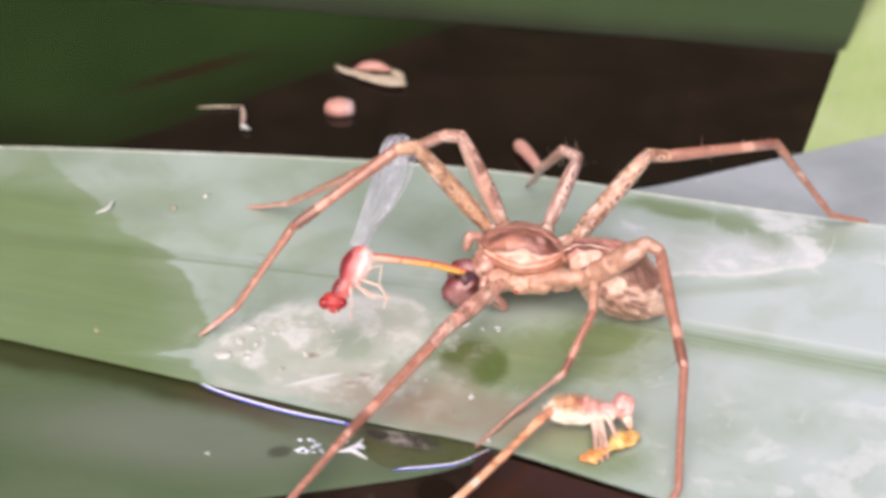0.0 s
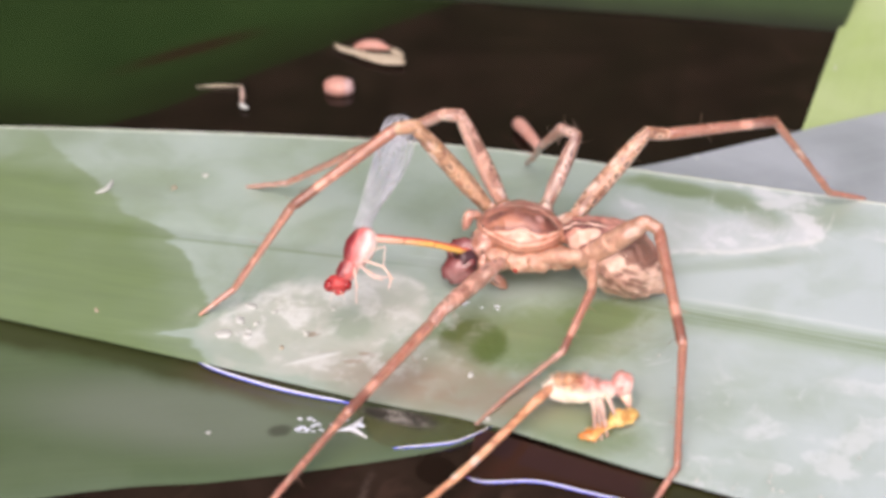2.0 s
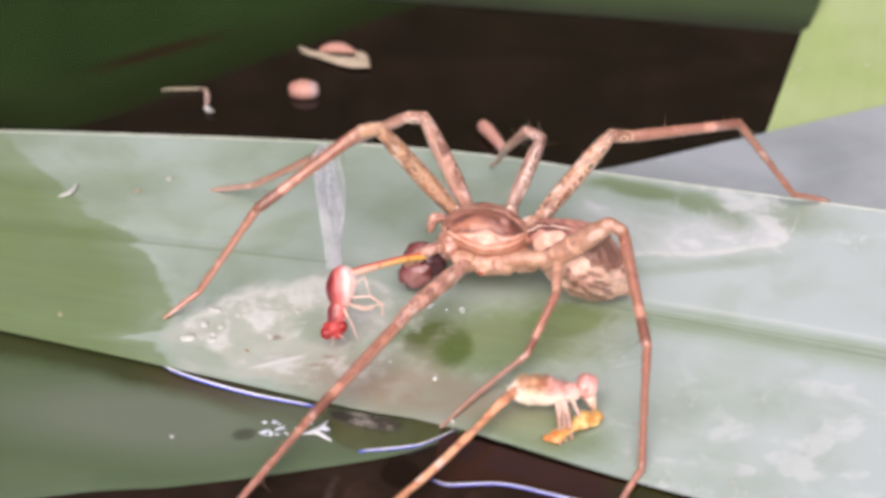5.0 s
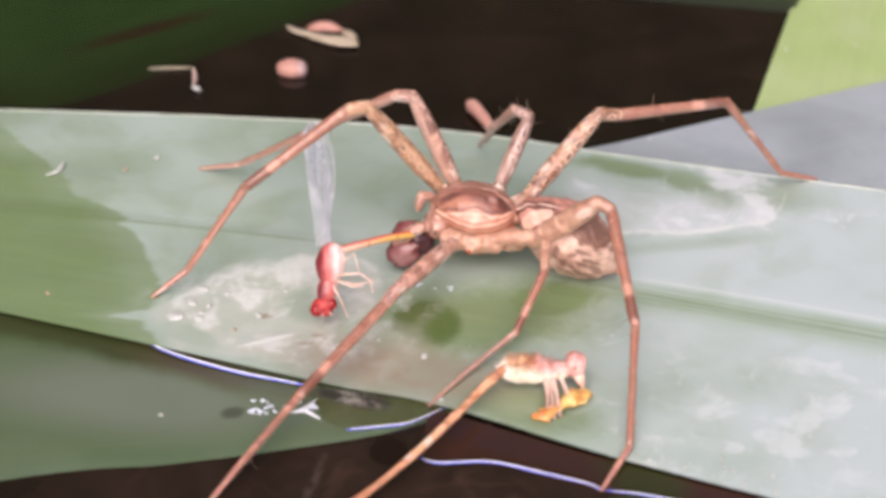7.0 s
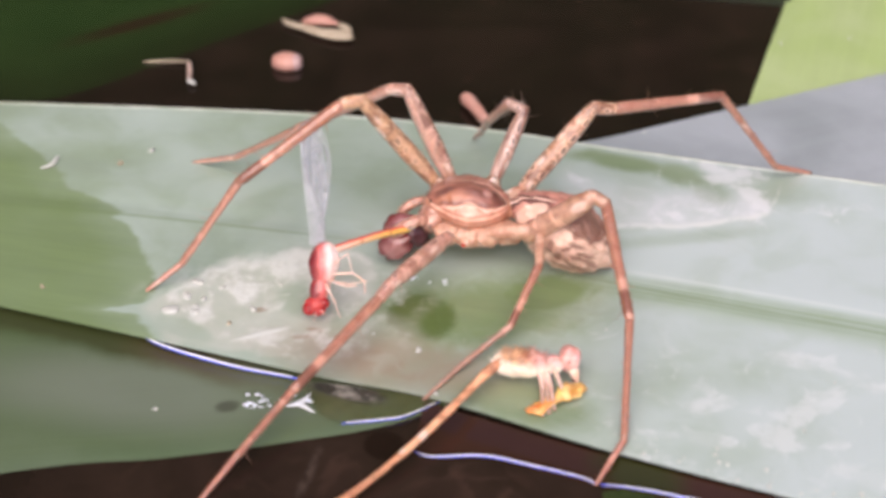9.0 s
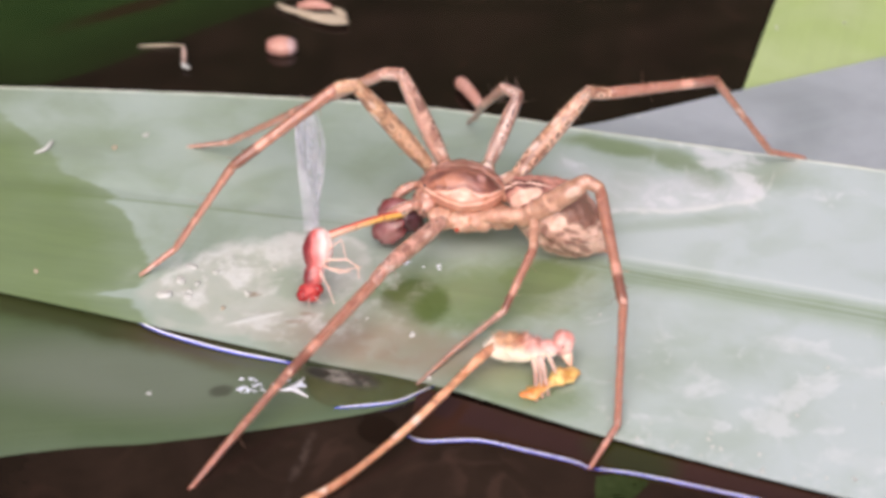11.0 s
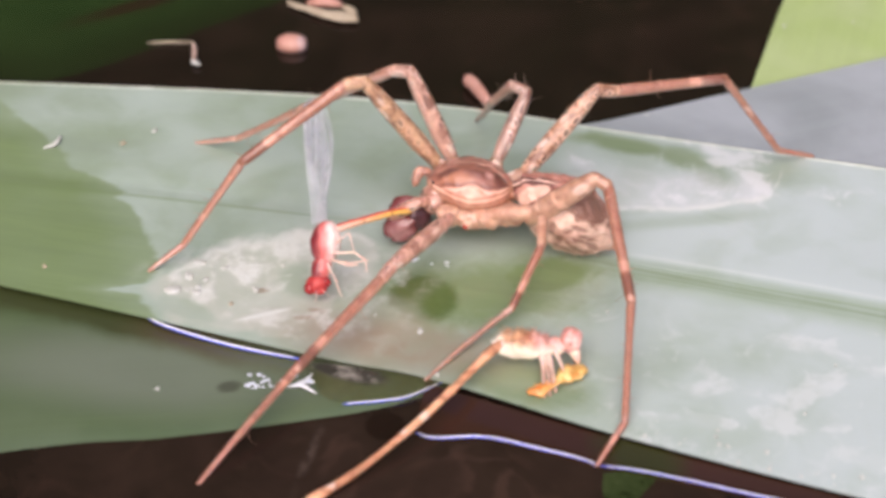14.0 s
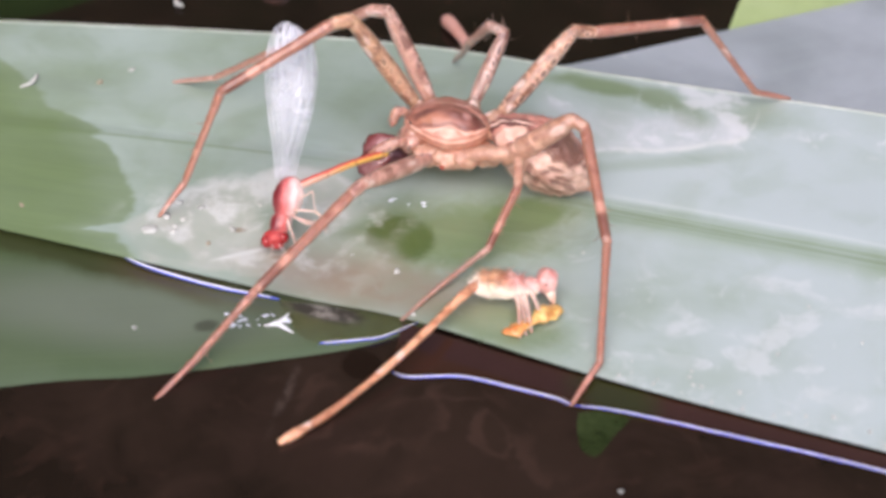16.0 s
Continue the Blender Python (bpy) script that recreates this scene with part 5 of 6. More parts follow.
# ---- the drained damselfly on the leaf ----
def drained_damselfly():
    o = V(7.0, -20.9, 1.0)
    top = root("damselfly", mm_pose(*o), "drained orange damselfly without wings lying across the leaf edge", "damselfly")

    def at(x, y, z, *r):
        return mm_pose(x - o.x, y - o.y, z - o.z, *r)
    def rough_back(p):
        q = V(p.x, p.y * (1 - 0.22 * p.x), p.z * (1 - 0.22 * p.x) - 0.18 * p.x * p.x + 0.10)
        ridge = 0.10 * noise.noise(V(p.x * 9, p.y * 5, 1.0)) + 0.05 * math.sin(p.x * 16)
        return q * (1 + ridge * max(0.0, p.z + 0.3) + 0.06 * noise.noise(p * 4))
    bm = ball(bmesh.new(), (0, 0, 0), (2.95, 1.2, 1.25), None, 0.12, 72, 48, rough_back)
    fuzz(bm, 420, 0.5, 0.03, 9, 0.2)
    fuzz(bm, 90, 0.75, 0.05, 10, 0.6)
    part("thorax", bm, HUSK_THORAX, top, "cream thorax with a rusty back", at(7.25, -20.9, 2.75, 0, 2, -4))
    part("neck", ball(bmesh.new(), (0, 0, 0), (1.25, 0.75, 0.75), None, 0.12, 18, 12), HUSK_HEAD, top, "", at(9.6, -20.8, 2.85, 0, 6, 0))
    head = part("head", ball(bmesh.new(), (0, 0, 0), (0.98, 1.1, 1.15), None, 0.12, 26, 18, lambda p: V(*[math.copysign(abs(q) ** 0.86, q) for q in p])), HUSK_HEAD, top, "pinkish head", at(11.05, -20.5, 3.15, 0, 14, 0))
    part("eye", ball(bmesh.new(), (0, 0, 0), (0.13, 0.10, 0.16), None, 0, 12, 8), HUSK_EYE, head, "small dark eye", mm_pose(-0.22, -0.98, 0.3))
    bm = tube(bmesh.new(), curve_points([(0, 0.3, 0), (0.45, -0.35, -0.5), (0.8, -0.9, -0.95)], 8), [0.6, 0.62, 0.58, 0.5, 0.42, 0.34, 0.25, 0.12], 12)
    part("jaw", bm, HUSK_JAW, head, "pale pointed jaw", mm_pose(0.15, -0.55, -0.35))
    part("jaw_tip", ball(bmesh.new(), (0, 0, 0), (0.22, 0.2, 0.14), None, 0.1, 10, 8), MOUTH_DARK, head, "", mm_pose(0.72, -1.3, -1.32))
    J = curve_points([(5.2, -20.6, 2.95), (3.7, -22.1, 2.75), (0.77, -25.9, 2.2), (-2.9, -30.2, 1.4), (-7.2, -34.6, 0.7), (-11.3, -38.0, 0.35)], 40)
    rad = [0.52 + 0.02 * math.sin(i * 0.4) - 0.10 * math.sin(i / 39 * math.pi) - 0.16 * (i / 39) + (0.04 if i % 8 == 0 else 0) + (0.0, 0.06, 0.10, 0.04, -0.12)[max(0, i - 35)] for i in range(40)]
    part("tail", tube(bmesh.new(), [p - J[0] for p in J], rad, 12), HUSK_TAIL, top, "long dry orange tail with dark joints", at(*J[0]))
    for L, r in (([(8.3, -21.7, 2.6), (8.5, -23.0, 2.3), (8.5, -25.9, 1.2)], 0.27), ([(8.9, -21.5, 2.6), (9.2, -22.9, 2.5), (9.55, -25.2, 1.2)], 0.27),
                 ([(9.5, -21.3, 2.8), (9.9, -22.4, 2.6), (10.45, -23.8, 1.7)], 0.26), ([(8.7, -21.3, 2.5), (8.9, -23.4, 2.3), (9.05, -25.6, 1.2)], 0.22)):
        P = curve_points(L, 10)
        part("leg", tube(bmesh.new(), [p - P[0] for p in P], [r * (1.05 - 0.055 * i) for i in range(10)], 8), HUSK_LEG, top, "", at(*P[0]))


drained_damselfly()


def amber_flake():
    """Two ragged lobes joined by a narrow waist."""
    k = Mat("amber_petal")
    x = k.xyz()[0]
    n = k.noise(700, 4, 0.65)
    k.set(Base_Color=k.mix(k.step(k.math("MULTIPLY_ADD", n, 0.001, x), 0.0022, 0.0034), k.mix(k.step(n, 0.35, 0.65), (0.58, 0.17, 0.03), (0.82, 0.42, 0.14)), k.mix(k.step(n, 0.35, 0.65), (0.56, 0.27, 0.07), (0.92, 0.70, 0.28))), Roughness=0.3, Coat_Weight=0.3, Coat_Roughness=0.15, Subsurface_Weight=0.4, Subsurface_Radius=(1.0, 0.6, 0.2), Subsurface_Scale=0.0006)
    k.bump(n, 0.5, 0.15)
    P = curve_points([(7.2, -25.6, 1.35), (8.6, -24.9, 1.55), (10.2, -23.7, 1.75), (12.1, -22.3, 1.65)], 22)
    widths = [q.x for q in curve_points([(0.25, 0, 0), (0.78, 0, 0), (0.80, 0, 0), (0.55, 0, 0), (0.42, 0, 0), (0.62, 0, 0), (1.0, 0, 0), (0.95, 0, 0), (0.3, 0, 0)], 22)]
    rng = random.Random(6)
    bm = tube(bmesh.new(), [p - P[0] for p in P], [w * rng.uniform(0.85, 1.1) for w in widths], 18, flat=0.4)
    for v in bm.verts:
        v.co += V(noise.noise(v.co * 1.4), noise.noise(v.co * 1.4 + V(9, 0, 0)), 0.5 * noise.noise(v.co * 2.0 + V(0, 5, 0))) * 0.38
    ob = part("petal", bm, k.m, None, "", Matrix.Translation(P[0] * MM))
    tagged(ob, "small two-lobed amber petal lying on the wet leaf", "petal")


amber_flake()


# ---- floating bits ----
AFLOAT = []


def afloat(*args):
    """A part that floats free and drifts with the water."""
    AFLOAT.append(part(*args))
    return AFLOAT[-1]


def floating_seed():
    ob = afloat("seed", ball(bmesh.new(), (0, 0, 0), (1.75, 1.35, 1.1), None, 0.08, 24, 16), SEED_PINK, None, "", mm_pose(-17.7, 35.2, 0.6, 0, 0, -5))
    tagged(ob, "pale pink oval seed floating on dark water", "seed")
    part("cap", ball(bmesh.new(), (0, 0, 0), (0.98, 1.16, 0.97), None, 0.1, 24, 16), SEED_GREY, ob, "greyish seed cap", mm_pose(0.86, 0, 0))
    P = curve_points([(2.35, 27.3, .8), (3.4, 25.0, .9), (4.7, 22.0, .8)], 10)
    ob = part("seed", tube(bmesh.new(), [p - P[0] for p in P], [0.55, 0.75, 0.78, 0.75, 0.7, 0.7, 0.68, 0.62, 0.55, 0.3], 12), SEED_PINK, None, "", Matrix.Translation(P[0] * MM))
    tagged(ob, "slender pink seed floating beside the leaf", "seed")


floating_seed()


def husk():
    o = V(-14.6, 43.6, 0.35)
    top = root("seed_husk", mm_pose(*o), "split dry seed husk floating on the water", "husk")
    AFLOAT.append(top)
    for name, mat, pts, rads, flat in (("shell", CHAFF, [(-1.6, -0.9, 0.15), (0.6, -1.5, 0.2), (2.6, -2.2, 0.25), (4.2, -2.9, 0.2)], (0.2, 0.75, 1.15, 1.0, 0.3), 0.22),
                                       ("beak", CHAFF, [(-4.4, 2.0, 0.1), (-3.2, 0.6, 0.15), (-1.2, -0.4, 0.2), (0.4, -0.8, 0.2)], (0.1, 0.45, 0.5, 0.45, 0.2), 0.35),
                                       ("hull", CHAFF_GREY, [(2.2, 0.3, 0.3), (3.2, -0.6, 0.35), (3.9, -1.9, 0.3)], (0.2, 0.45, 0.5, 0.45, 0.2), 0.5),
                                       ("kernel", SEED_PINK, [(-1.9, 0.5, 0.5), (0.2, 0.5, 0.8), (2.3, 0.1, 0.5)], (0.2, 0.7, 0.8, 0.7, 0.2), 0.7)):
        P = curve_points(pts, 17)
        part(name, tube(bmesh.new(), P, [q.x for q in curve_points([(r, 0, 0) for r in rads], 17)], 12, flat=flat), mat, top)


husk()


def scrap(name, pts, r, mat, label, category="debris", flat=0.5):
    P = curve_points(pts, 12)
    ob = part(name, tube(bmesh.new(), [p - P[0] for p in P], [r * (0.35 + 0.65 * math.sin(math.pi * (i + 0.5) / 12)) for i in range(12)], 7, flat=flat), mat, None, "", Matrix.Translation(P[0] * MM))
    return tagged(ob, label, category)


AFLOAT.append(scrap("twig", [(-34, 35.7, .3), (-31.5, 35.9, .3), (-28.8, 35.7, .4)], 0.22, CHAFF, "thin dry stalk floating on dark water", "stalk"))
AFLOAT.append(scrap("bud", [(-28.9, 35.7, .4), (-28.5, 33.8, .5), (-28.3, 31.4, .5)], 0.26, BUD_PINK, "pinkish bent bud with a white tip", "bud", 0.8))
AFLOAT.append(scrap("flake", [(-28.5, 31.7, .45), (-28.1, 31.0, .5), (-27.5, 30.7, .4)], 0.32, CHAFF_WHITE, "white petal scrap at the end of a floating bud", "debris", 0.6))


def puddle():
    """A thin brown film of water on the sunken leaf."""
    k = Mat("puddle_film")
    n = k.noise(520, 5, 0.65)
    mud_shade = k.spot(-8.4, -22.0, 3.6, 1.1, -20, k.math("MULTIPLY_ADD", n, 1.6, -0.8), 0.4)
    bits = k.mix(k.step(n, 0.42, 0.62), (0.045, 0.040, 0.034), (0.27, 0.25, 0.22))
    k.set(Base_Color=k.mix(mud_shade, k.mix(k.noise(300, 3), (0.070, 0.078, 0.020), (0.130, 0.125, 0.060)), bits), Roughness=0.04, IOR=1.33,
          Alpha=k.math("MAXIMUM", k.step(k.noise(190, 3, 0.6), 0.3, 0.7, 0.25, 0.6), k.math("MULTIPLY", mud_shade, 0.85)))
    bm = bmesh.new()
    rim = curve_points([(-12.6, -20.4, .5), (-11.6, -22.4, .45), (-10.6, -24.6, .42), (-8.7, -25.7, .4), (-5.0, -25.2, .4), (-3.1, -24.7, .4), (-0.4, -23.0, .4), (-3.0, -22.4, .6), (-8.0, -21.2, .6), (-12.4, -20.3, .5)], 54)
    mid = bm.verts.new((-6.6, -23.2, .62))
    ring = [bm.verts.new(p) for p in rim[:-1]]
    half = [bm.verts.new(p.lerp(V(-6.6, -23.2, .6), 0.25) + V(0, 0, 0.08)) for p in rim[:-1]]
    for a in range(len(ring)):
        b = (a + 1) % len(ring)
        bm.faces.new((ring[a], ring[b], half[b], half[a]))
        bm.faces.new((half[a], half[b], mid))
    return tagged(part("puddle", bm, k.m), "thin brown film of water over the sunken leaf", "puddle", kind="structure")


puddle()


def droplet(x, y, z, r, tall=0.6):
    ob = part("water_drop", ball(bmesh.new(), (0, 0, 0), (r * rng.uniform(0.7, 1.9), r * rng.uniform(0.5, 1.1), r * tall), None, 0.3, 14, 9), DROP, None, "", mm_pose(x, y, z))
    return tagged(ob, "tiny water drop on the wet leaf, its glint put in as white colour", "water drop", "water drops")


rng = random.Random(11)
for x, y, z, r, n, spread in ((-15.4, -22.9, 0.32, 0.13, 30, 1.8), (-13.6, -22.4, 0.34, 0.12, 5, 0.9), (-12.0, -23.0, 0.4, 0.2, 3, 0.5), (-0.3, -6.6, 1.0, 0.2, 4, 1.0), (-3.2, -6.1, 1.0, 0.24, 2, 0.6)):
    for _ in range(n):
        droplet(x + rng.uniform(-spread, spread), y + rng.uniform(-spread, spread) * 0.5, z, r * rng.uniform(0.5, 1.2))
STAR = V(-12.45, -23.35, 0.45)


def water_star():
    """A three-armed glint between bubbles, built as a raised star in white."""
    bm = bmesh.new()
    for tip, r in (((-11.5, -22.0, .5), 0.30), ((-11.0, -24.6, .42), 0.32), ((-13.6, -23.7, .45), 0.34)):
        P = curve_points([STAR, STAR.lerp(Vector(tip), 0.5) + V(0.05, -0.1, 0.05), tip], 9)
        tube(bm, [p - STAR for p in P], [r * (1 - 0.105 * q) for q in range(9)], 8, flat=0.6)
    ob = part("water_ridge", bm, BEAD_GLINT, None, "", Matrix.Translation(STAR * MM))
    tagged(ob, "three-armed glint on the sunken leaf's water, shaped and coloured white", "water edge")


water_star()



DROWNED = plain("leaf_drowned", (0.014, 0.022, 0.006), (0.040, 0.056, 0.020), 260, 0.06, 0.5)


def drowned_leaf():
    bm = bmesh.new()
    rim = curve_points([(13.1, -33.9, 0.03), (15.0, -33.7, 0.03), (17.3, -34.4, 0.03), (16.0, -36.4, 0.03), (14.4, -38.8, 0.03), (13.2, -38.3, 0.03), (12.9, -36, 0.03), (13.1, -34.0, 0.03)], 34)[:-1]
    top = [bm.verts.new(p) for p in rim]
    low = [bm.verts.new(p - V(0, 0, 0.25)) for p in rim]
    bm.faces.new(top), bm.faces.new(low[::-1])
    for a in range(len(rim)):
        b = (a + 1) % len(rim)
        bm.faces.new((top[a], low[a], low[b], top[b]))
    return tagged(part("leaf_scrap", bm, DROWNED, smooth=False), "torn scrap of dark green leaf drowned in the water", "leaf")


drowned_leaf()

def flake_mesh(r, rng):
    """A thin ragged chip, a little curled."""
    bm, n = bmesh.new(), rng.randint(6, 9)
    ring = [(r * rng.uniform(0.35, 0.8) * math.cos(6.283 * i / n), r * rng.uniform(0.25, 0.55) * math.sin(6.283 * i / n)) for i in range(n)]
    top = [bm.verts.new((a, b, 0.04 + 0.12 * abs(a))) for a, b in ring]
    low = [bm.verts.new((a * 1.1, b * 1.1, 0.12 * abs(a) - 0.05)) for a, b in ring]
    bm.faces.new(top), bm.faces.new(low[::-1])
    for i in range(n):
        bm.faces.new((top[i], low[i], low[(i + 1) % n], top[(i + 1) % n]))
    return bm


BITS = [(-25.0, -11.0, 1.3), (-22.8, -11.3, 0.9), (-22.2, -9.3, .6), (-23.8, -8.9, 0.9), (-23.0, -6.7, 1.0), (-20.7, -7.6, .6), (-17.4, -11.0, .5), (-2.2, -16.8, .6), (-0.7, -22.7, .5), (-6.3, -14.5, .3), (-30.4, 16.0, .6), (-33.3, 13.7, .6), (-37.5, -7.4, .5), (-24.8, -24.0, .42), (14.8, -13.9, .28), (38.9, 39.4, .4), (21.4, 20.2, .35), (23.5, -31.7, .34), (26.6, -32.4, .4),
        (16.7, -30.4, .3), (24.1, -33.6, .36), (26.5, -34.4, .4), (22.9, -29.8, .24), (30.5, -27.6, .3), (34.2, -21.3, .26), (-19.5, -13.0, .5), (-22.8, -10.4, .55), (15.9, -42.8, .3),
        (19.5, -31.4, .3), (29.0, -35.2, .3), (-17.6, -10.6, .4), (-15.2, -7.2, .36), (38.0, -26.0, .26), (47.0, 40.5, .3), (42.5, 52.0, .26)]
BITS += [(rng.uniform(14, 42), 0, 0.13 + 0.3 * rng.random() ** 2.5) for _ in range(22)]
BITS = [(x, y or -24.6 - 0.385 * x + abs(rng.gauss(0, 1.7)) + 0.4, r) for x, y, r in BITS]
for i, (x, y, r) in enumerate(BITS):
    z = 0.38 if (x, y) == (-24.8, -24.0) else 0.08 if y < -40 else 0.68 if (x > 36 and y > 30) or (x, y) == (21.4, 20.2) else 1.06
    bm = flake_mesh(r, rng)
    ob = part("flake", bm, (CHAFF_WHITE, CHAFF)[i in (11, 12, 25)], None, "", mm_pose(x, y, z, 0, 0, 40 * i))
    tagged(ob, "tiny pale flake of dry debris on the leaf", "debris", "flakes of debris")
scrap("flake", [(-41.3, 12.5, 1.15), (-40.2, 13.1, 1.3), (-39.9, 14.8, 1.2)], 0.28, CHAFF_WHITE, "pale curled flake of dry debris on the leaf", "debris")


def water_slope():
    """Water drawn up from its glinting edge to the rim of the large leaf."""
    k = Mat("shallow_water")
    green = k.spot(16.3, -32.0, 3.4, 2.6, -25, k.math("MULTIPLY_ADD", k.noise(160, 3, 0.6), 1.0, -0.5), 0.5)
    k.set(Base_Color=k.mix(k.math("MULTIPLY", green, 0.85), k.mix(k.noise(120, 3, 0.6), (0.026, 0.0115, 0.0075), (0.044, 0.020, 0.014)), (0.026, 0.030, 0.009)), Roughness=0.05, IOR=1.33)
    n = 80
    A = curve_points([(-1.6, -22.9, .35), (4.1, -25.6, .35), (14.4, -30.0, .35), (37.6, -38.9, .35), (60, -47.3, .35)], n)
    B = curve_points([(-2.6, -29.1, .03), (3.5, -29.7, .03), (12.7, -33.1, .03), (34, -39.4, .03), (60, -49.1, .03)], n)
    bm, rows = bmesh.new(), []
    for a, b in zip(A, B):
        rows.append([bm.verts.new(V(*(a.lerp(b, t).to_2d()), b.z + (a.z - b.z) * (1 - t) ** 2.2)) for t in (0, 0.15, 0.3, 0.5, 0.75, 1)])
    for r0, r1 in zip(rows, rows[1:]):
        for j in range(5):
            bm.faces.new((r0[j], r0[j + 1], r1[j + 1], r1[j]))
    return tagged(part("water_slope", bm, k.m), "shallow reddish brown water climbing to the leaf's rim", "water", kind="structure")


water_slope()


# ---- what moves ----
def place_leg(key, states):
    """Keys each joint of a leg; states: seconds and the joints at that time."""
    rows = [[] for _ in range(5)]
    for t, joints in states:
        F = leg_frames(joints)
        rows[0].append((t, F[0]))
        for i in range(1, 5):
            rows[i].append((t, F[0].inverted() @ F[i]))
    for ob, r in zip(LEGS[key], rows):
        walk(ob, r)


def reach(key, targets):
    """The leg's own joint lengths laid along new joints."""
    J = [Vector(j) for j in LEG_JOINTS[key]]
    out = [J[0]]
    for i in range(5):
        d = (Vector(targets[i + 1]) - Vector(targets[i])).normalized()
        out.append(out[-1] + d * (J[i + 1] - J[i]).length)
    return out


def motions():
    A = LEG_JOINTS["far_first"]
    B = reach("far_first", [(-0.76, 2.50, 6.2), (-6.89, -0.63, 17.96), (-8.24, -1.32, 18.0), (-18.3, -6.3, 13.72), (-22.2, -8.1, 4.46), (-24.9, -9.3, 1.1)])
    place_leg("far_first", [(0, A), (8, A), (15.0, A), (15.5, A), (15.63, B), (16, B)])
    A = LEG_JOINTS["near_first"]
    C = reach("near_first", [(0.42, -5.0, 5.0), (-5.1, -12.8, 6.0), (-6.0, -14.1, 5.6), (-13.4, -24.0, 3.3), (-18.6, -30.3, 1.2), (-21.85, -33.91, 0.0)])
    B = reach("near_first", [(0.42, -5.0, 5.0), (-5.48, -12.59, 7.55), (-6.45, -13.76, 7.34), (-14.2, -23.13, 4.09), (-19.28, -29.29, 1.13), (-22.07, -32.66, 0.0)])
    D = reach("near_first", [(0.42, -5.0, 5.0), (-4.8, -13.0, 5.9), (-5.7, -14.4, 5.4), (-13.0, -24.5, 3.2), (-18.0, -31.2, 1.2), (-21.2, -34.9, 0.0)])
    place_leg("near_first", [(0, A), (9, A), (14.7, A), (14.95, D), (15.1, D), (15.5, C), (15.7, B), (16, B)])
    # the far feeler is raised, then reaches down over the prey
    up, n = PALP_JOINTS[1], [(Vector(a) - Vector(b)).length for a, b in zip(PALP_JOINTS[1], PALP_JOINTS[1][1:])]
    down = [Vector(up[0])]
    for i, d in enumerate(((-0.95, -0.35, 0.15), (-0.9, -0.3, -0.25), (-0.8, -0.25, -0.6))):
        down.append(down[-1] + Vector(d).normalized() * n[i])
    rows = [(t, palp_frames(up if k else down)) for t, k in ((0, 1), (4, 1), (8, 1), (8.4, 0), (12.6, 0), (12.9, 1), (14.8, 1), (15, 0), (15.5, 0), (15.8, 1), (16, 1))]
    for i in range(3):
        walk(PALPS[1][i], [(t, F[i]) for t, F in rows])
    # the near feeler lies tucked below the jaws until the prey is hauled round
    start, n = PALP_JOINTS[0][0], [(Vector(a) - Vector(b)).length for a, b in zip(PALP_JOINTS[0], PALP_JOINTS[0][1:])]

    def bent(*dirs):
        J = [Vector(start)]
        for d, q in zip(dirs, n):
            J.append(J[-1] + Vector(d).normalized() * q)
        return J
    tucked = bent((-0.2, -0.9, -1.0), (1.0, -0.2, -1.1), (1.1, 0, -1.2))
    half = bent((-1.4, -1.1, 0.2), (-0.5, -0.4, -1.0), (-0.1, 0, -1.5))
    rows = [(t, palp_frames(J)) for t, J in ((0, tucked), (2.5, tucked), (2.9, half), (3.3, PALP_JOINTS[0]), (8, PALP_JOINTS[0]), (16, PALP_JOINTS[0]))]
    for i in range(3):
        walk(PALPS[0][i], [(t, F[i]) for t, F in rows])
    # the jaws open forward as the prey is hauled round
    for ob in JAWS:
        rest = ob.matrix_basis.copy()
        walk(ob, [(t, Matrix.Translation(V(x, y, z) * MM) @ rest) for t, x, y, z in ((0, 0.75, 0.1, 0.1), (2.5, 0.75, 0.1, 0.1), (3.2, 0.2, 0, 0), (4.0, 0, 0, 0), (8, 0, 0, 0), (8.4, -0.3, 0, 0.1), (12.6, -0.3, 0, 0.1), (13, 0, 0, 0), (14.8, 0, 0, 0), (15.6, -0.3, 0, 0.3), (16, -0.3, 0, 0.3))])
    # the floating bits drift a little towards the leaf
    for ob in AFLOAT:
        rest = ob.matrix_basis.copy()
        walk(ob, [(t, Matrix.Translation(V(x, y, 0) * MM) @ rest) for t, x, y in ((0, -0.12, 0.2), (4, -0.12, 0.15), (9, 0, 0), (13, 0, 0), (13.5, 0.15, -0.04), (14.5, 0.32, -0.22), (15, 0.64, -0.38), (15.5, 0.72, -0.45), (16, 0.86, -0.62))])
    P = 18.2
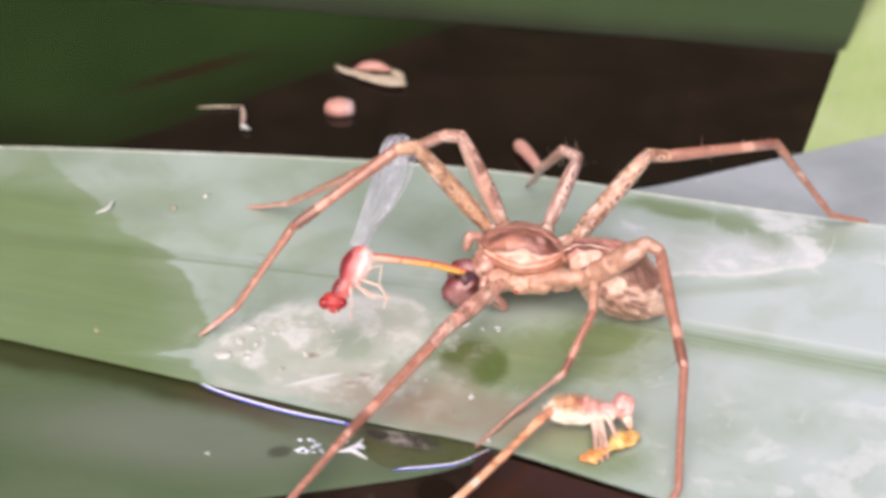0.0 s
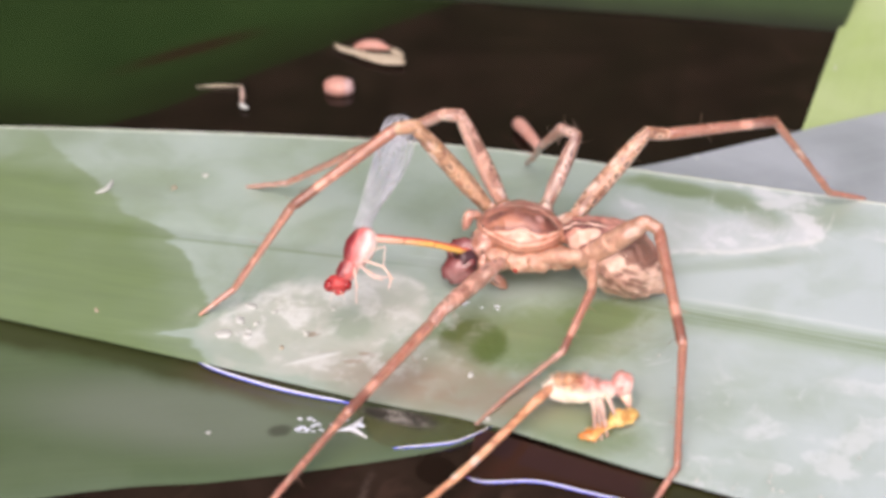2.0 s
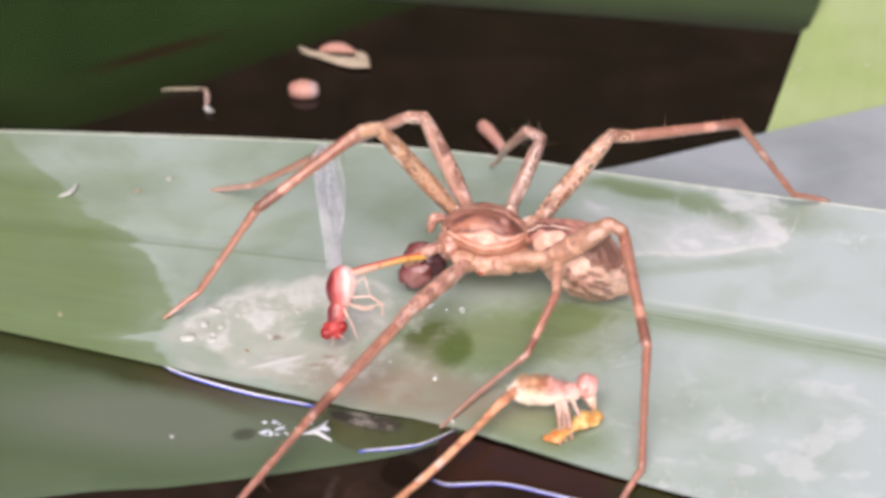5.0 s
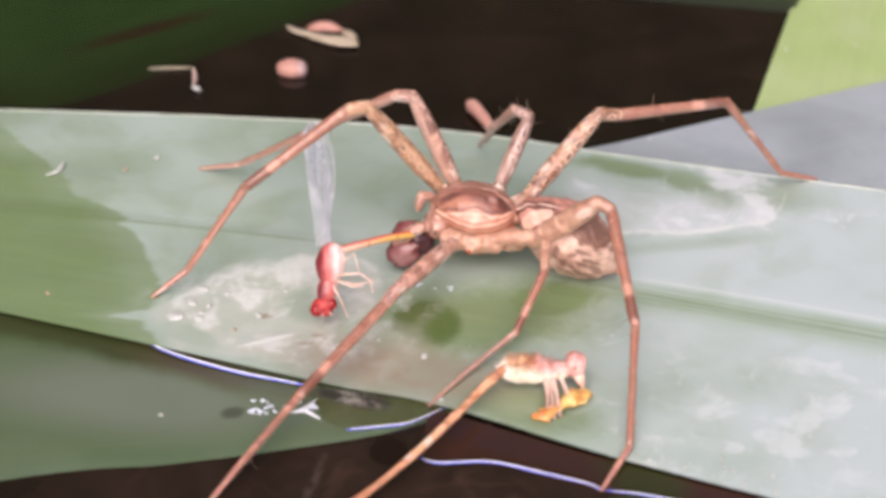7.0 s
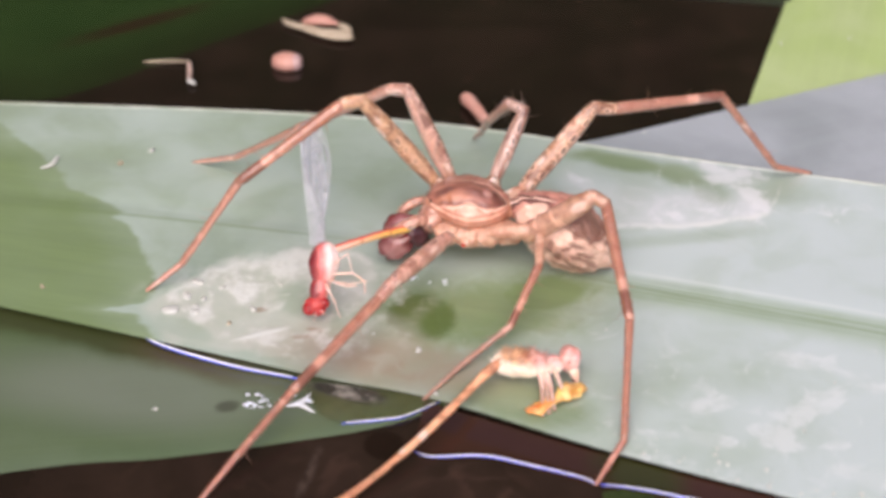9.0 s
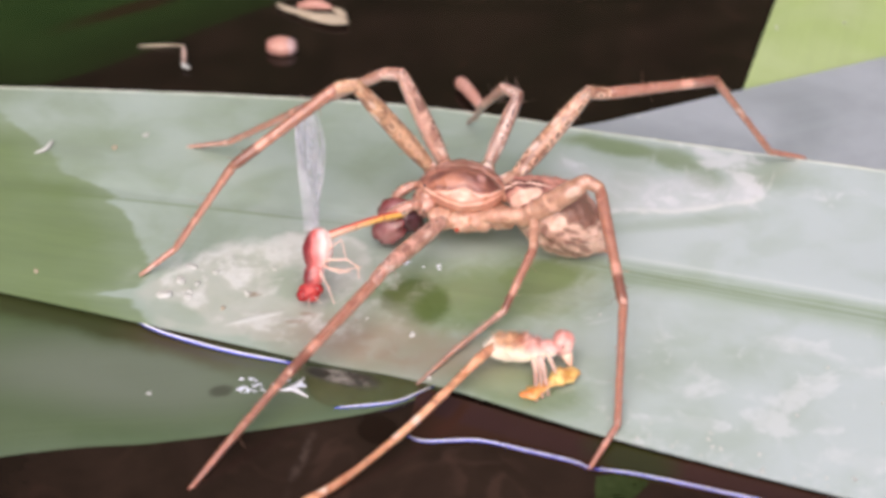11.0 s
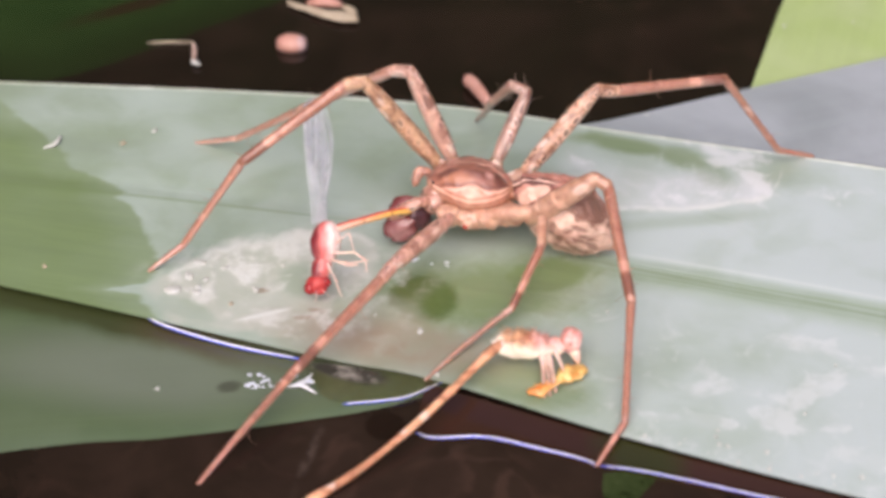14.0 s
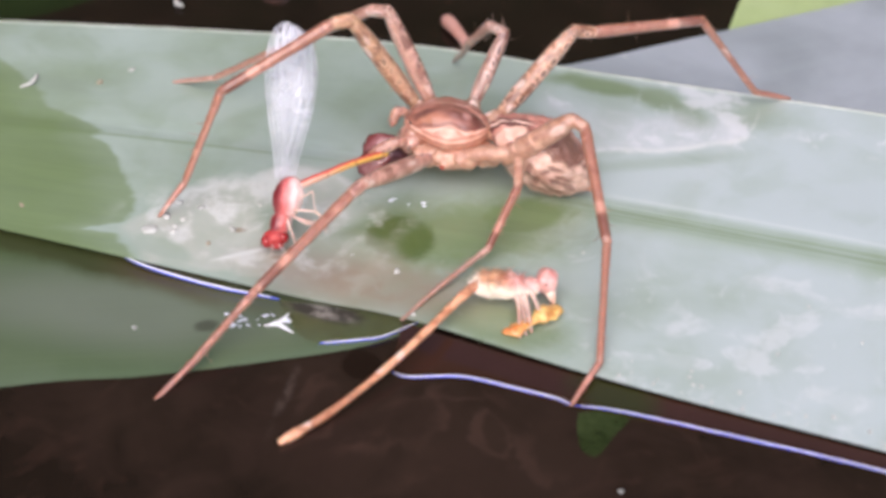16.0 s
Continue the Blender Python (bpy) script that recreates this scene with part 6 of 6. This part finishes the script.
    rows = [(0, -29, -72, -21.5), (0.5, -26, -74, -21), (1.0, -25, -73, -20.5), (1.5, -25, -69, -20), (2.0, -22, -68, -20), (2.5, -23, -64, -18),
            (2.8, -10, -60, -14), (3.0, -1, -55, -6), (3.3, 16, -38, 3), (3.5, 22, -27, 4), (4.0, 0, -6, 2), (5.2, 0, -7, 1), (6.5, 0, -9, 1), (7.0, 2, -9, 1), (7.5, 1, -7, 0),
            (8.0, 0, -7, 0), (8.5, 2, 0, 0), (9.0, 0, 0, 0), (9.5, 0, 2, 0), (12.0, 0, 3, 0), (12.5, 4, 5, -1), (13.0, -1, -9, 0), (13.5, -1, -4, 0),
            (14.0, -1, -3, 0), (14.8, -3, -3, 0), (14.9, 30, 78, 16), (15.0, 33, 82, 16), (15.5, 7, 33, 6), (15.6, -4, 24, 1), (15.7, -17, 20, -5), (16.0, -22, 22, -7)]
    lean = {14.9: (4.3, 0), 15.0: (4.5, 0), 15.5: (2.0, 0), 15.6: (1.4, 0), 15.7: (0.9, 0), 16.0: (0.8, 0)}
    walk(PREY, [(t, prey_pose(x / P, -y / P, s, *lean.get(t, (0.0, 0.0)))) for t, x, y, s in rows])
    swing = []
    for t, x, y, s in rows:
        m = prey_pose(x / P, -y / P, s, *lean.get(t, (0.0, 0.0)))
        goal = m.inverted() @ (MOUTH * MM) - TAIL[0].location
        turn = V(9.0, 2.05, -5.3).rotation_difference(goal)
        swing.append((t, Matrix.Translation(TAIL[0].location) @ turn.to_matrix().to_4x4()))
    walk(TAIL[0], swing)
    # seconds, spin about the wing's length, lean away, tilt in its plane
    spins = [(0, 44, 25, 1), (2.5, 44, 25, 1), (2.75, 48, 26, 1), (3.0, 54, 27, 4), (3.2, 58, 28, 9), (3.5, 60, 28, 10), (4.2, 60, 24, 7), (6, 60, 22, 5), (13, 60, 22, 4), (14.8, 60, 22, 4),
             (15.0, 60, 18, 7), (15.5, 50, 14, 2), (15.7, 14, 3, 1), (16, 8, 1, 2)]
    for ob in WINGS:
        rest = ob.matrix_basis.copy()
        base = Matrix.Translation(rest.translation)
        walk(ob, [(t, base @ pose(0, 0, 0, 0, 0, tilt) @ base.inverted() @ rest @ pose(0, 0, 0, -lean, 0, 0) @ pose(0, 0, 0, 0, a, 0)) for t, a, lean, tilt in spins])


motions()
